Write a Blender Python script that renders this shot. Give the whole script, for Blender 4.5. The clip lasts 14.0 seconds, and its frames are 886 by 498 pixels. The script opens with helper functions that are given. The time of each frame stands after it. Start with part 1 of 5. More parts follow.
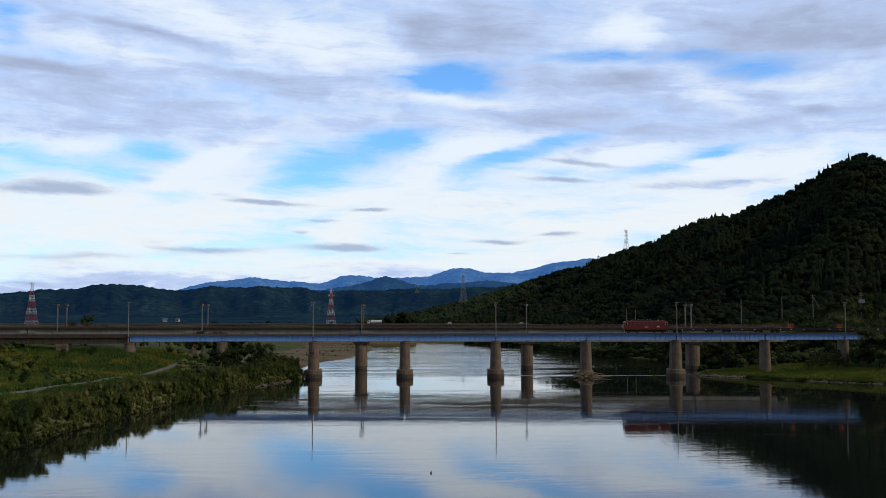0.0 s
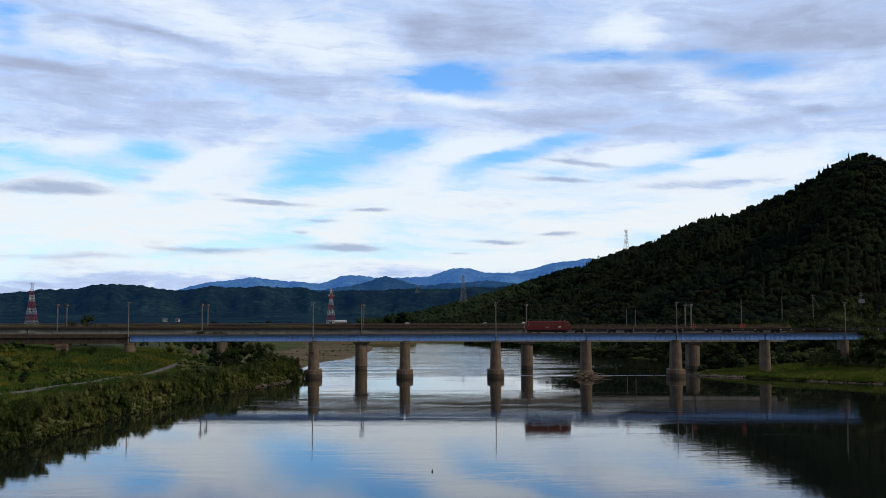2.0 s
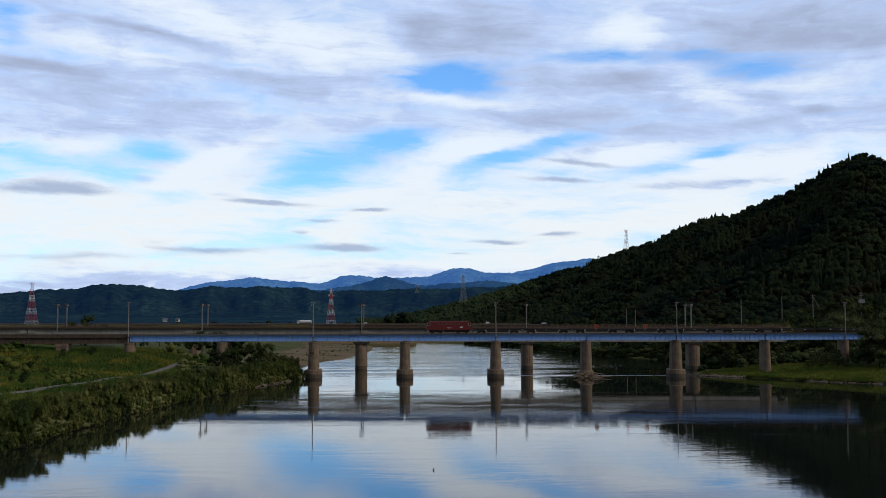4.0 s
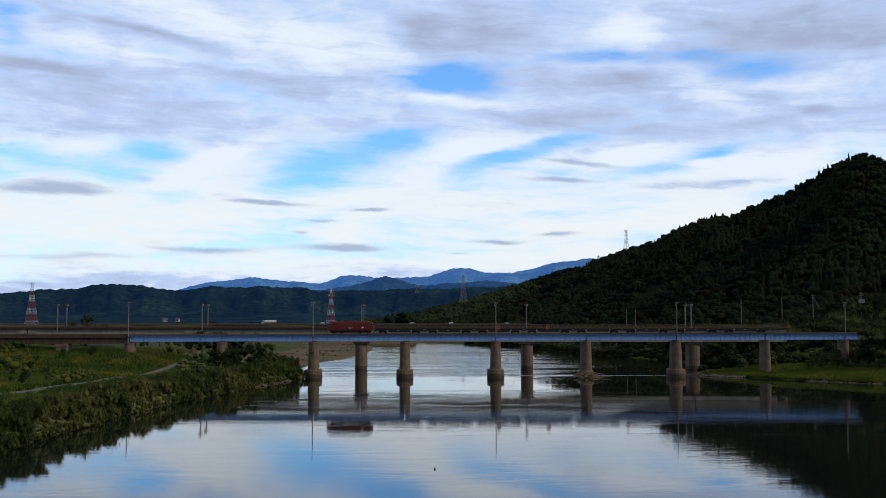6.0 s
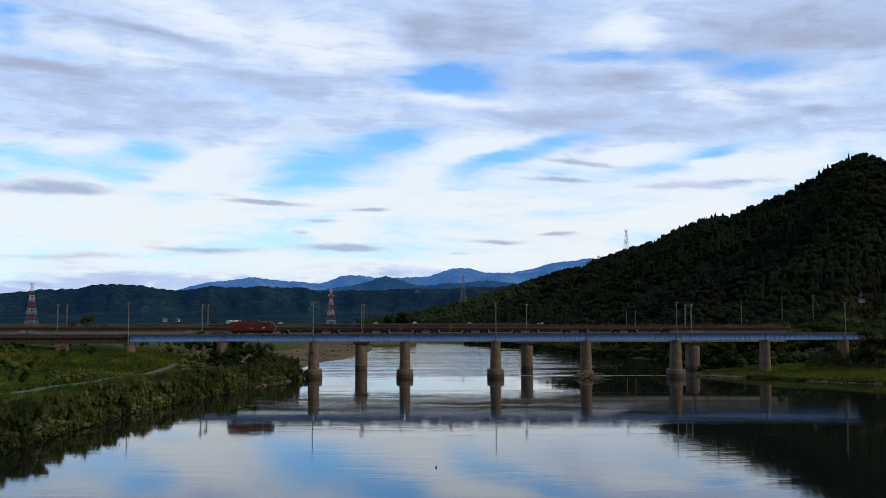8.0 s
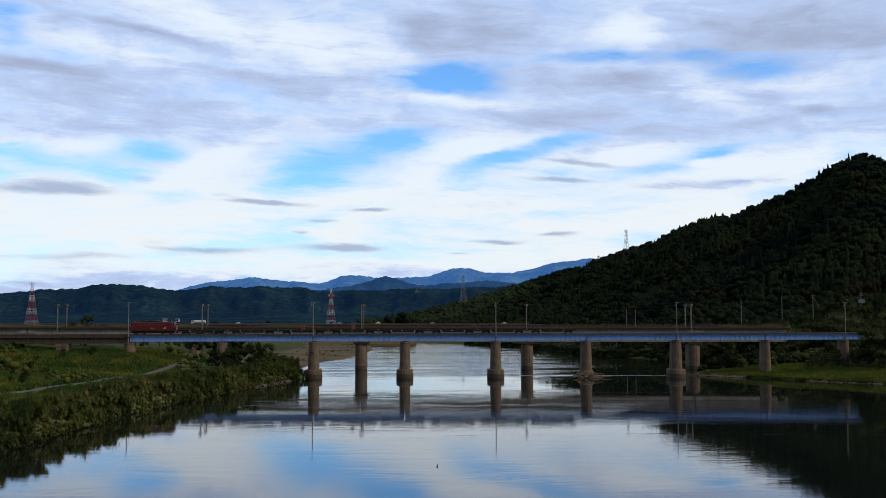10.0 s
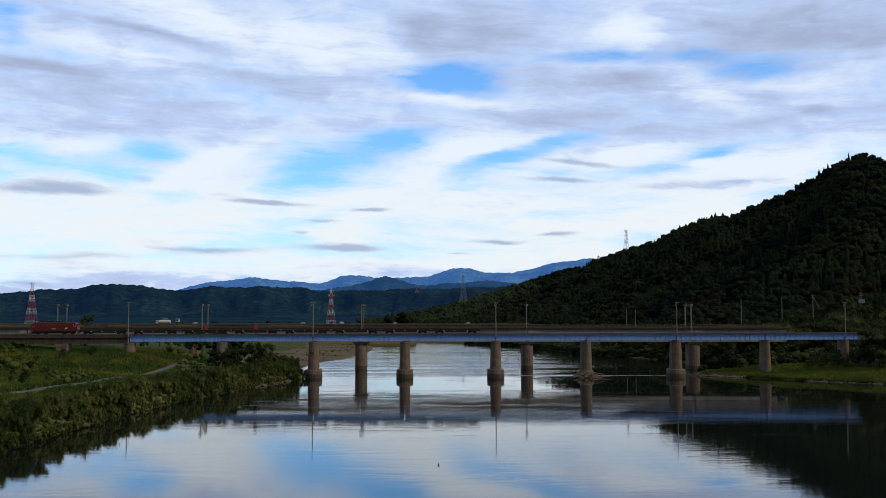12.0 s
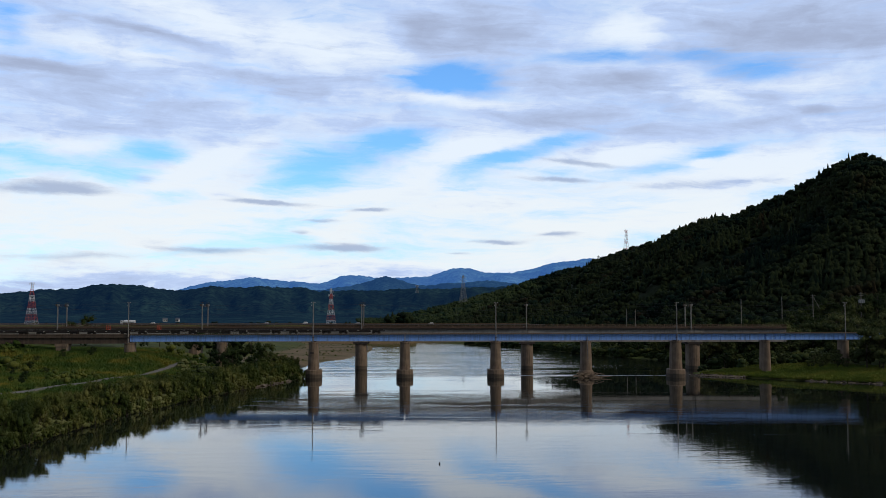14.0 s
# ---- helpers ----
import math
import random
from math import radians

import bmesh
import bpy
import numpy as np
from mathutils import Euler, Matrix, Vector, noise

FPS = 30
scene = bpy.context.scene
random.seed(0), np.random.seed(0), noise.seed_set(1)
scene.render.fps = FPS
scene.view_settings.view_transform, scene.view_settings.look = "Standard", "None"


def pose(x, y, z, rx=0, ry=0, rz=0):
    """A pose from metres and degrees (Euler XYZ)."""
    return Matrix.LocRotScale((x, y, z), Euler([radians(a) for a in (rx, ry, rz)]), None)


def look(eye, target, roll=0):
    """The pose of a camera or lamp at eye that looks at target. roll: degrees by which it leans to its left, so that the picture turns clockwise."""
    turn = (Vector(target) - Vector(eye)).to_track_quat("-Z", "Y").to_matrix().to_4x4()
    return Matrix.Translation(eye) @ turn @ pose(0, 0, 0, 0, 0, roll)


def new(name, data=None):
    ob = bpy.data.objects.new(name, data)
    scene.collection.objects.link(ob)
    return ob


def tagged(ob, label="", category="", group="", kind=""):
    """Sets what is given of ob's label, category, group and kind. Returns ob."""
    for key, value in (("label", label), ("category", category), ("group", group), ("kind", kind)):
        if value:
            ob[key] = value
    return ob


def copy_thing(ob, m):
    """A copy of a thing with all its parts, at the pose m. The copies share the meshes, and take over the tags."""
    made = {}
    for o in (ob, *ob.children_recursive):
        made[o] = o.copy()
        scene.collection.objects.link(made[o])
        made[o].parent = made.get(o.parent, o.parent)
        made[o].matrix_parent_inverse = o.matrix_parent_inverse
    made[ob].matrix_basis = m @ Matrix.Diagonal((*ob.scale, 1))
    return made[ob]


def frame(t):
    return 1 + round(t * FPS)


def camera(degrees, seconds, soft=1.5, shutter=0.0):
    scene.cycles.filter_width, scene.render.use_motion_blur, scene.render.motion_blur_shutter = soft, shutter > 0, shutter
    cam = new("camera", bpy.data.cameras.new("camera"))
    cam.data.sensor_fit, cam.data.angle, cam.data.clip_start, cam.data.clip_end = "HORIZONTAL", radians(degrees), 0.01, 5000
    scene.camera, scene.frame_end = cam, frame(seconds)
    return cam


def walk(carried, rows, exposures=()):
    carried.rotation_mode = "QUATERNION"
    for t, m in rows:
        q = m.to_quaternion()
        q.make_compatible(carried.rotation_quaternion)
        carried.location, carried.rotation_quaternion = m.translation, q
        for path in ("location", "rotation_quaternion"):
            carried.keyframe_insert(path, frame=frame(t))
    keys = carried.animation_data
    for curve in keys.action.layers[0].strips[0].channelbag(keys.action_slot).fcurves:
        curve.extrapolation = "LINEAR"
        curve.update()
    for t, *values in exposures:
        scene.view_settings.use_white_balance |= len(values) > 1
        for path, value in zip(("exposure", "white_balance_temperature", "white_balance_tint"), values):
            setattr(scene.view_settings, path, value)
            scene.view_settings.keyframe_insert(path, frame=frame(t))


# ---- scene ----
F_OV = 45.0
EYE = (0.0, 0.0, 19.07)          # the camera stands on a bridge, 19 m over the water
PITCH = 3.54
cam = camera(F_OV, 14.0, soft=0.75)
walk(cam, [(0.0, pose(*EYE, 90 + PITCH, 0, 0)), (14.0, pose(*EYE, 90 + PITCH, 0, 0))])
scene.view_settings.exposure = 0.0

# ---------------------------------------------------------------- node tools
class Nodes:
    """A thin wrapper that makes node trees readable."""
    def __init__(self, tree):
        self.t = tree
        tree.nodes.clear()

    def add(self, kind, **settings):
        n = self.t.nodes.new(kind)
        for k, v in settings.items():
            if k == "ins":
                for key, val in v.items():
                    self.put(n.inputs[key], val)
            elif k == "operation":
                n.operation = v
            elif k == "data_type":
                n.data_type = v
            elif k == "blend_type":
                n.blend_type = v
            elif k == "sky_type":
                n.sky_type = v
            elif k == "noise_dimensions":
                n.noise_dimensions = v
        return n

    def put(self, socket, val):
        if isinstance(val, bpy.types.NodeSocket):
            self.t.links.new(val, socket)
        else:
            socket.default_value = val

    def m(self, op, a, b=0.0, c=0.0, clamp=False):
        n = self.add("ShaderNodeMath", operation=op, ins={0: a, 1: b, 2: c})
        n.use_clamp = clamp
        return n.outputs[0]

    def mix(self, f, a, b, mode="MIX"):
        n = self.t.nodes.new("ShaderNodeMix")
        n.data_type, n.blend_type = "RGBA", mode
        self.put(n.inputs[0], f), self.put(n.inputs[6], a), self.put(n.inputs[7], b)
        return n.outputs[2]

    def noise(self, vec, scale, detail=4.0, rough=0.55, warp=0.0):
        n = self.add("ShaderNodeTexNoise", ins={"Vector": vec, "Scale": scale, "Detail": detail, "Roughness": rough, "Distortion": warp})
        return n.outputs[0]

    def ramp(self, f, stops):
        n = self.t.nodes.new("ShaderNodeValToRGB")
        r = n.color_ramp
        while len(r.elements) < len(stops):
            r.elements.new(0.5)
        for e, (p, c) in zip(r.elements, stops):
            e.position, e.color = p, (*c, 1) if len(c) == 3 else c
        self.put(n.inputs[0], f)
        return n.outputs[0]

    def smooth(self, v, lo, hi):
        n = self.t.nodes.new("ShaderNodeMapRange")
        n.interpolation_type = "SMOOTHSTEP"
        self.put(n.inputs[0], v)
        n.inputs[1].default_value, n.inputs[2].default_value = lo, hi
        return n.outputs[0]

    def xyz(self, x, y, z=0.0):
        return self.add("ShaderNodeCombineXYZ", ins={0: x, 1: y, 2: z}).outputs[0]


# ---------------------------------------------------------------- sky and sun
SUN_TURN, SUN_UP = 112.0, 34.0     # the sun stands low beyond the hill, veiled by cloud


def make_sky():
    w = bpy.data.worlds.new("sky")
    w.use_nodes = True
    scene.world = w
    n = Nodes(w.node_tree)
    d = n.add("ShaderNodeTexCoord").outputs["Generated"]
    s = n.add("ShaderNodeSeparateXYZ", ins={0: d})
    az = n.m("MULTIPLY", n.m("ARCTAN2", s.outputs[0], s.outputs[1]), 57.2958)
    el = n.m("MULTIPLY", n.m("ARCSINE", s.outputs[2]), 57.2958)
    # wispy warp
    wv = n.xyz(n.m("MULTIPLY", az, 0.16), n.m("MULTIPLY", el, 0.42))
    wn = n.add("ShaderNodeTexNoise", ins={"Vector": wv, "Scale": 1.0, "Detail": 8.0, "Roughness": 0.64})
    ws = n.add("ShaderNodeSeparateXYZ", ins={0: wn.outputs[1]})
    wx, wy = n.m("SUBTRACT", ws.outputs[0], 0.5), n.m("SUBTRACT", ws.outputs[1], 0.5)
    a = n.m("MULTIPLY_ADD", wx, 3.0, az)
    e = n.m("MULTIPLY_ADD", wy, 1.1, el)
    a2 = n.m("MULTIPLY_ADD", wx, 2.6, az)
    e2 = n.m("MULTIPLY_ADD", wy, 0.85, el)

    def patch(ca, ce, ra, re, tilt=0.0, fine=False):
        """A soft patch of sky: centre and half sizes in degrees."""
        c, sn = math.cos(radians(tilt)), math.sin(radians(tilt))
        da = n.m("SUBTRACT", a2 if fine else a, ca)
        de = n.m("SUBTRACT", e2 if fine else e, ce)
        p = n.m("MULTIPLY_ADD", da, c / ra, n.m("MULTIPLY", de, sn / ra))
        q = n.m("MULTIPLY_ADD", da, -sn / re, n.m("MULTIPLY", de, c / re))
        r2 = n.m("MULTIPLY_ADD", p, p, n.m("MULTIPLY", q, q))
        return n.m("EXPONENT", n.m("MULTIPLY", r2, -1.0))

    def total(rows, fine=False):
        out = 0.0
        for ca, ce, ra, re, tilt, k in rows:
            out = n.m("MULTIPLY_ADD", patch(ca, ce, ra, re, tilt, fine), k, out)
        return out

    # where the blue shows, where grey cloud lies, and the thin dark bars of cloud
    sweep = total(WHITE_SWEEPS)
    blue = n.m("SUBTRACT", total(BLUE_GAPS), sweep)
    grey = n.m("SUBTRACT", total(GREY_CLOUD), n.m("MULTIPLY", sweep, 0.6))
    bars = total(CLOUD_BARS, True)
    # streaks at two sizes
    sv = n.xyz(n.m("MULTIPLY_ADD", el, 0.10, n.m("MULTIPLY", a, 0.07)), n.m("MULTIPLY_ADD", a, -0.035, n.m("MULTIPLY", e, 0.36)), 3.0)
    streak = n.noise(sv, 1.6, 8.0, 0.58, 0.4)
    fv = n.xyz(n.m("MULTIPLY", a2, 0.13), n.m("MULTIPLY_ADD", a2, 0.04, n.m("MULTIPLY", e2, 0.9)), 9.0)
    fine = n.noise(fv, 1.3, 9.0, 0.66, 0.5)
    puff = n.noise(n.xyz(n.m("MULTIPLY", a2, 0.35), n.m("MULTIPLY", e2, 0.7), 5.0), 1.2, 7.0, 0.6, 0.2)
    away = n.m("SUBTRACT", 1.0, n.smooth(n.m("ABSOLUTE", az), 24.0, 40.0))
    # cover: 1 is full cloud
    cov = n.m("MULTIPLY_ADD", n.m("SUBTRACT", streak, 0.5), 1.7, 0.74)
    cov = n.m("MULTIPLY_ADD", n.m("SUBTRACT", fine, 0.5), 1.1, cov)
    cov = n.m("SUBTRACT", cov, n.m("MULTIPLY", blue, 0.85))
    cov = n.m("ADD", cov, n.m("MULTIPLY", grey, 0.5))
    cov = n.smooth(cov, 0.02, 0.92)
    # brightness of the cloud: white, or grey and lavender below
    dark = n.m("MULTIPLY_ADD", n.m("SUBTRACT", streak, 0.5), 1.0, n.m("MULTIPLY", grey, 0.8))
    dark = n.m("MULTIPLY_ADD", n.m("SUBTRACT", puff, 0.5), 0.7, dark)
    dark = n.m("MULTIPLY_ADD", n.m("SUBTRACT", fine, 0.5), 1.3, dark)
    dark = n.m("ADD", dark, n.m("MULTIPLY", n.smooth(el, 6.5, 11.0), 0.40))
    dark = n.m("SUBTRACT", dark, n.m("MULTIPLY", n.m("SUBTRACT", 1.0, n.smooth(el, 1.5, 7.5)), 0.12))
    dark = n.m("ADD", dark, n.m("MULTIPLY", n.m("SUBTRACT", 1.0, n.smooth(el, 1.2, 3.8)), 0.62))
    dark = n.smooth(dark, -0.05, 1.3)
    white, lav, ash = SKY_WHITE, SKY_LAVENDER, SKY_ASH
    tone = n.ramp(dark, [(0.0, white), (0.4, lav), (1.0, ash)])
    low = n.m("MULTIPLY", n.m("SUBTRACT", 1.0, n.smooth(el, 4.5, 9.0)), n.m("SUBTRACT", 1.0, n.smooth(dark, 0.0, 0.5)))
    tone = n.mix(low, tone, (0.85, 0.91, 0.955, 1))
    sky = n.add("ShaderNodeTexSky", sky_type="NISHITA")
    sky.sun_disc, sky.sun_elevation, sky.sun_rotation = False, radians(SUN_UP), radians(SUN_TURN)
    sky.air_density, sky.dust_density, sky.ozone_density = 1.0, 0.4, 2.0
    air = n.mix(1.0, sky.outputs[0], SKY_AIR, "MULTIPLY")
    scale = n.add("ShaderNodeVectorMath", operation="SCALE", ins={0: tone, "Scale": 10.0})
    col = n.mix(cov, air, scale.outputs[0])
    bar = n.smooth(n.m("MULTIPLY_ADD", n.m("SUBTRACT", fine, 0.5), 1.6, bars), 0.12, 0.95)
    barc = n.add("ShaderNodeVectorMath", operation="SCALE", ins={0: SKY_BAR, "Scale": 10.0})
    col = n.mix(n.m("MULTIPLY", bar, 0.85), col, barc.outputs[0])
    # a thicker, greyer deck of cloud overhead and behind
    ahead = n.m("MULTIPLY", n.smooth(s.outputs[1], -0.1, 0.75), n.m("SUBTRACT", 1.0, n.smooth(el, 18.0, 42.0)))
    thick = n.m("MULTIPLY_ADD", ahead, 1.0 - DECK_LIGHT, DECK_LIGHT)
    col = n.add("ShaderNodeVectorMath", operation="SCALE", ins={0: col, "Scale": thick}).outputs[0]
    bg = n.add("ShaderNodeBackground", ins={"Color": col, "Strength": 0.1})
    out = n.add("ShaderNodeOutputWorld")
    n.t.links.new(bg.outputs[0], out.inputs[0])


SKY_WHITE, SKY_LAVENDER, SKY_ASH = (0.80, 0.89, 1.0), (0.51, 0.64, 0.92), (0.37, 0.44, 0.62)
DECK_LIGHT = 0.32
SKY_BAR = (0.36, 0.45, 0.64)
SKY_AIR = (0.85, 1.4, 2.0, 1.0)
# degrees: bearing, height, half width, half height, tilt, weight
BLUE_GAPS = [(0.5, 12.63, 2.88, 0.91, -4, 1.2), (13.6, 13.53, 1.82, 0.42, 0, 0.7), (16.4, 12.59, 2.27, 0.61, -4, 0.75), (-15.3, 8.46, 2.12, 0.55, -8, 0.9), (-17.3, 7.51, 2.27, 0.73, 0, 0.5),
             (-21.3, 7.69, 2.73, 1.03, 0, 0.45), (-5.9, 8.21, 3.18, 0.73, 8, 1.0), (-7.4, 7.08, 2.58, 0.52, 4, 0.8), (-2.4, 9.44, 1.82, 0.67, 0, 0.75), (5.2, 8.91, 3.48, 0.48, 12, 0.72),
             (2.0, 7.95, 2.12, 0.67, 14, 0.35), (13.9, 8.51, 1.36, 0.42, 8, 0.8), (11.7, 7.58, 2.27, 0.36, 0, 0.55), (20.2, 10.12, 1.82, 0.15, 0, 0.45), (-22.4, 14.79, 0.91, 1.21, 0, 0.4),
             (9.3, 13.52, 3.33, 0.30, 0, 0.5)]
GREY_CLOUD = [(2.3, 15.05, 3.48, 1.27, 0, 0.75), (18.6, 14.32, 6.06, 1.52, 0, 0.85), (9.9, 12.40, 2.88, 0.45, 0, 0.5), (-21.2, 12.36, 3.48, 0.39, -5, 0.9), (-15.5, 14.45, 3.03, 0.30, -8, 0.9),
             (-11.3, 12.63, 3.33, 0.33, -6, 0.7), (16.8, 11.14, 1.36, 0.36, 0, 0.5), (19.6, 10.30, 0.91, 0.24, 0, 0.5), (-1.2, 15.21, 1.21, 0.85, 0, 0.5), (-14.5, 9.54, 6.67, 0.73, -2, 0.35),
             (15.0, 6.78, 4.24, 0.33, 0, 0.5), (-10.2, 15.41, 1.82, 0.61, -20, 0.35), (6.6, 10.28, 4.55, 0.55, -3, 0.35), (-18.7, 11.23, 5.15, 0.76, -4, 0.3), (-6.8, 11.75, 4.55, 0.67, -4, 0.35), (13.8, 10.2, 8.0, 1.4, -3, 0.4)]
WHITE_SWEEPS = [(-8.1, 14.43, 5.76, 1.03, -6, 0.75), (-13.7, 15.70, 3.64, 0.42, -9, 0.6), (3.1, 15.54, 1.52, 0.42, 0, 0.6), (9.9, 14.85, 1.82, 0.79, 0, 0.8), (13.4, 7.97, 0.61, 0.21, 8, 1.3),
             (16.5, 7.77, 3.18, 0.61, 4, 0.9), (-13.1, 7.75, 4.09, 0.55, 23, 0.75), (1.9, 8.94, 3.64, 0.67, 22, 0.85), (0.2, 11.45, 5.76, 0.27, -5, 0.7), (15.1, 11.44, 3.33, 0.73, -12, 0.5),
             (10.1, 8.51, 2.73, 0.55, 6, 0.6), (-5.3, 6.21, 2.73, 0.39, 12, 0.6), (19.3, 11.61, 1.82, 0.36, 0, 0.5), (-19.5, 8.64, 3.33, 0.42, 0, 0.4), (-17.1, 13.39, 4.55, 0.42, -8, 0.45)]
CLOUD_BARS = [(-9.3, 5.97, 2.18, 0.15, -2, 1.0), (-4.1, 5.58, 1.09, 0.12, 0, 0.9), (-6.5, 5.11, 1.06, 0.12, -2, 0.8), (-7.7, 4.38, 0.48, 0.18, 0, 0.5), (-5.6, 3.55, 2.58, 0.24, 0, 1.0),
             (-12.2, 3.37, 2.18, 0.18, 0, 0.8), (-20.2, 6.39, 2.79, 0.30, 0, 1.0), (6.5, 7.27, 2.36, 0.14, -2, 0.9), (8.1, 8.02, 3.03, 0.15, -6, 0.8), (2.9, 3.93, 1.36, 0.12, 0, 0.9),
             (5.9, 4.36, 0.97, 0.11, 2, 0.8), (-15.8, 7.07, 0.76, 0.21, 0, 0.5), (-6.2, 14.11, 0.48, 0.12, 0, 0.5), (1.1, 3.36, 0.97, 0.09, 0, 0.7), (-19.4, 3.03, 6.67, 0.21, 0, 0.4),
             (14.2, 6.80, 4.55, 0.24, 0, 0.5)]
make_sky()
sun_data = bpy.data.lights.new("sun", "SUN")
sun_data.energy, sun_data.angle, sun_data.color = 1.4, radians(10), (1.0, 0.90, 0.76)
sun = new("sun", sun_data)
sun.matrix_world = look((0, 0, 500), Vector((0, 0, 500)) - Vector((math.sin(radians(SUN_TURN)) * math.cos(radians(SUN_UP)), math.cos(radians(SUN_TURN)) * math.cos(radians(SUN_UP)), math.sin(radians(SUN_UP)))))


# ---------------------------------------------------------------- materials
def material(name, build):
    mat = bpy.data.materials.new(name)
    mat.use_nodes = True
    n = Nodes(mat.node_tree)
    bs = n.add("ShaderNodeBsdfPrincipled")
    out = n.add("ShaderNodeOutputMaterial")
    n.t.links.new(bs.outputs[0], out.inputs[0])
    build(n, bs)
    return mat


def surface(name, base, other, scale=1.0, rough=0.8, metal=0.0, grain=8.0, bump=0.15, stain=None, vary=0.15, depth=0.02, wet=0.0):
    """Two tones in large patches, fine grain, optional vertical stains, and a small change from piece to piece."""
    def build(n, bs):
        co = n.add("ShaderNodeTexCoord").outputs["Object"]
        big = n.noise(co, scale, 5.0, 0.6)
        small = n.noise(co, scale * grain, 4.0, 0.6)
        c = n.mix(n.smooth(big, 0.3, 0.7), (*base, 1), (*other, 1))
        c = n.mix(n.m("MULTIPLY", n.smooth(small, 0.35, 0.75), 0.35), c, (*[0.55 * v for v in base], 1))
        if stain:
            mp = n.add("ShaderNodeMapping", ins={0: co, 3: (1.1, 1.1, 0.09)})
            st = n.noise(mp.outputs[0], 1.5, 6.0, 0.65)
            c = n.mix(n.m("MULTIPLY", n.smooth(st, 0.45, 0.72), 0.75), c, (*stain, 1))
        if wet:                                      # the dark band that high water leaves
            z = n.add("ShaderNodeSeparateXYZ", ins={0: n.add("ShaderNodeNewGeometry").outputs["Position"]}).outputs[2]
            c = n.mix(n.m("MULTIPLY", n.m("SUBTRACT", 1.0, n.smooth(n.m("MULTIPLY_ADD", big, 1.2, z), wet, wet + 0.5)), 0.7), c, (0.03, 0.025, 0.018, 1))
        rnd = n.add("ShaderNodeObjectInfo").outputs["Random"]
        k = n.m("MULTIPLY_ADD", rnd, 2 * vary, 1 - vary)
        hs = n.add("ShaderNodeHueSaturation", ins={"Color": c, "Value": k})
        n.put(bs.inputs["Base Color"], hs.outputs[0])
        n.put(bs.inputs["Roughness"], n.m("MULTIPLY_ADD", small, 0.25, rough - 0.12))
        bs.inputs["Metallic"].default_value = metal
        b = n.add("ShaderNodeBump", ins={"Height": small, "Strength": bump, "Distance": depth})
        n.put(bs.inputs["Normal"], b.outputs[0])
    return material(name, build)


def foliage(name, tones, scale=0.05, rough=0.75, each=0.3, gloss=0.12, leafy=1.2, turned=None):
    """Leaf colours that change from clump to clump and from one stand to the next."""
    def build(n, bs):
        geo = n.add("ShaderNodeNewGeometry")
        co = n.add("ShaderNodeTexCoord").outputs["Object"]
        isl = geo.outputs["Random Per Island"]
        obr = n.add("ShaderNodeObjectInfo").outputs["Random"]
        big = n.noise(geo.outputs["Position"], scale, 3.0, 0.6)
        f = n.m("MULTIPLY_ADD", n.m("SUBTRACT", isl, 0.5), 0.26, n.smooth(big, 0.28, 0.72))
        one = n.noise(geo.outputs["Position"], each, 2.0, 0.5)
        f = n.m("MULTIPLY_ADD", n.m("SUBTRACT", one, 0.5), 1.5, f)
        f = n.m("MULTIPLY_ADD", n.m("SUBTRACT", obr, 0.5), 0.95, f, True)
        c = n.ramp(f, [(i / (len(tones) - 1), t) for i, t in enumerate(tones)])
        fine = n.noise(co, 3.0, 3.0, 0.6)
        c = n.mix(n.m("MULTIPLY", n.smooth(fine, 0.4, 0.7), 0.4), c, (*[0.5 * v for v in tones[0]], 1))
        if turned:                                   # stands whose leaves have begun to turn
            t = n.noise(geo.outputs["Position"], 0.022, 4.0, 0.65)
            c = n.mix(n.m("MULTIPLY", n.smooth(t, 0.56, 0.70), 0.7), c, (*turned, 1))
        n.put(bs.inputs["Base Color"], c)
        bs.inputs["Roughness"].default_value = rough
        bs.inputs["Specular IOR Level"].default_value = gloss
        spray = n.noise(geo.outputs["Position"], leafy, 4.0, 0.7)
        b = n.add("ShaderNodeBump", ins={"Height": spray, "Strength": 0.8, "Distance": 0.6 / leafy})
        n.put(bs.inputs["Normal"], b.outputs[0])
    return material(name, build)


def plain(name, col, rough=0.6, metal=0.0, vary=0.1):
    return surface(name, col, tuple(0.75 * v for v in col), 0.8, rough, metal, 6.0, 0.05, None, vary)


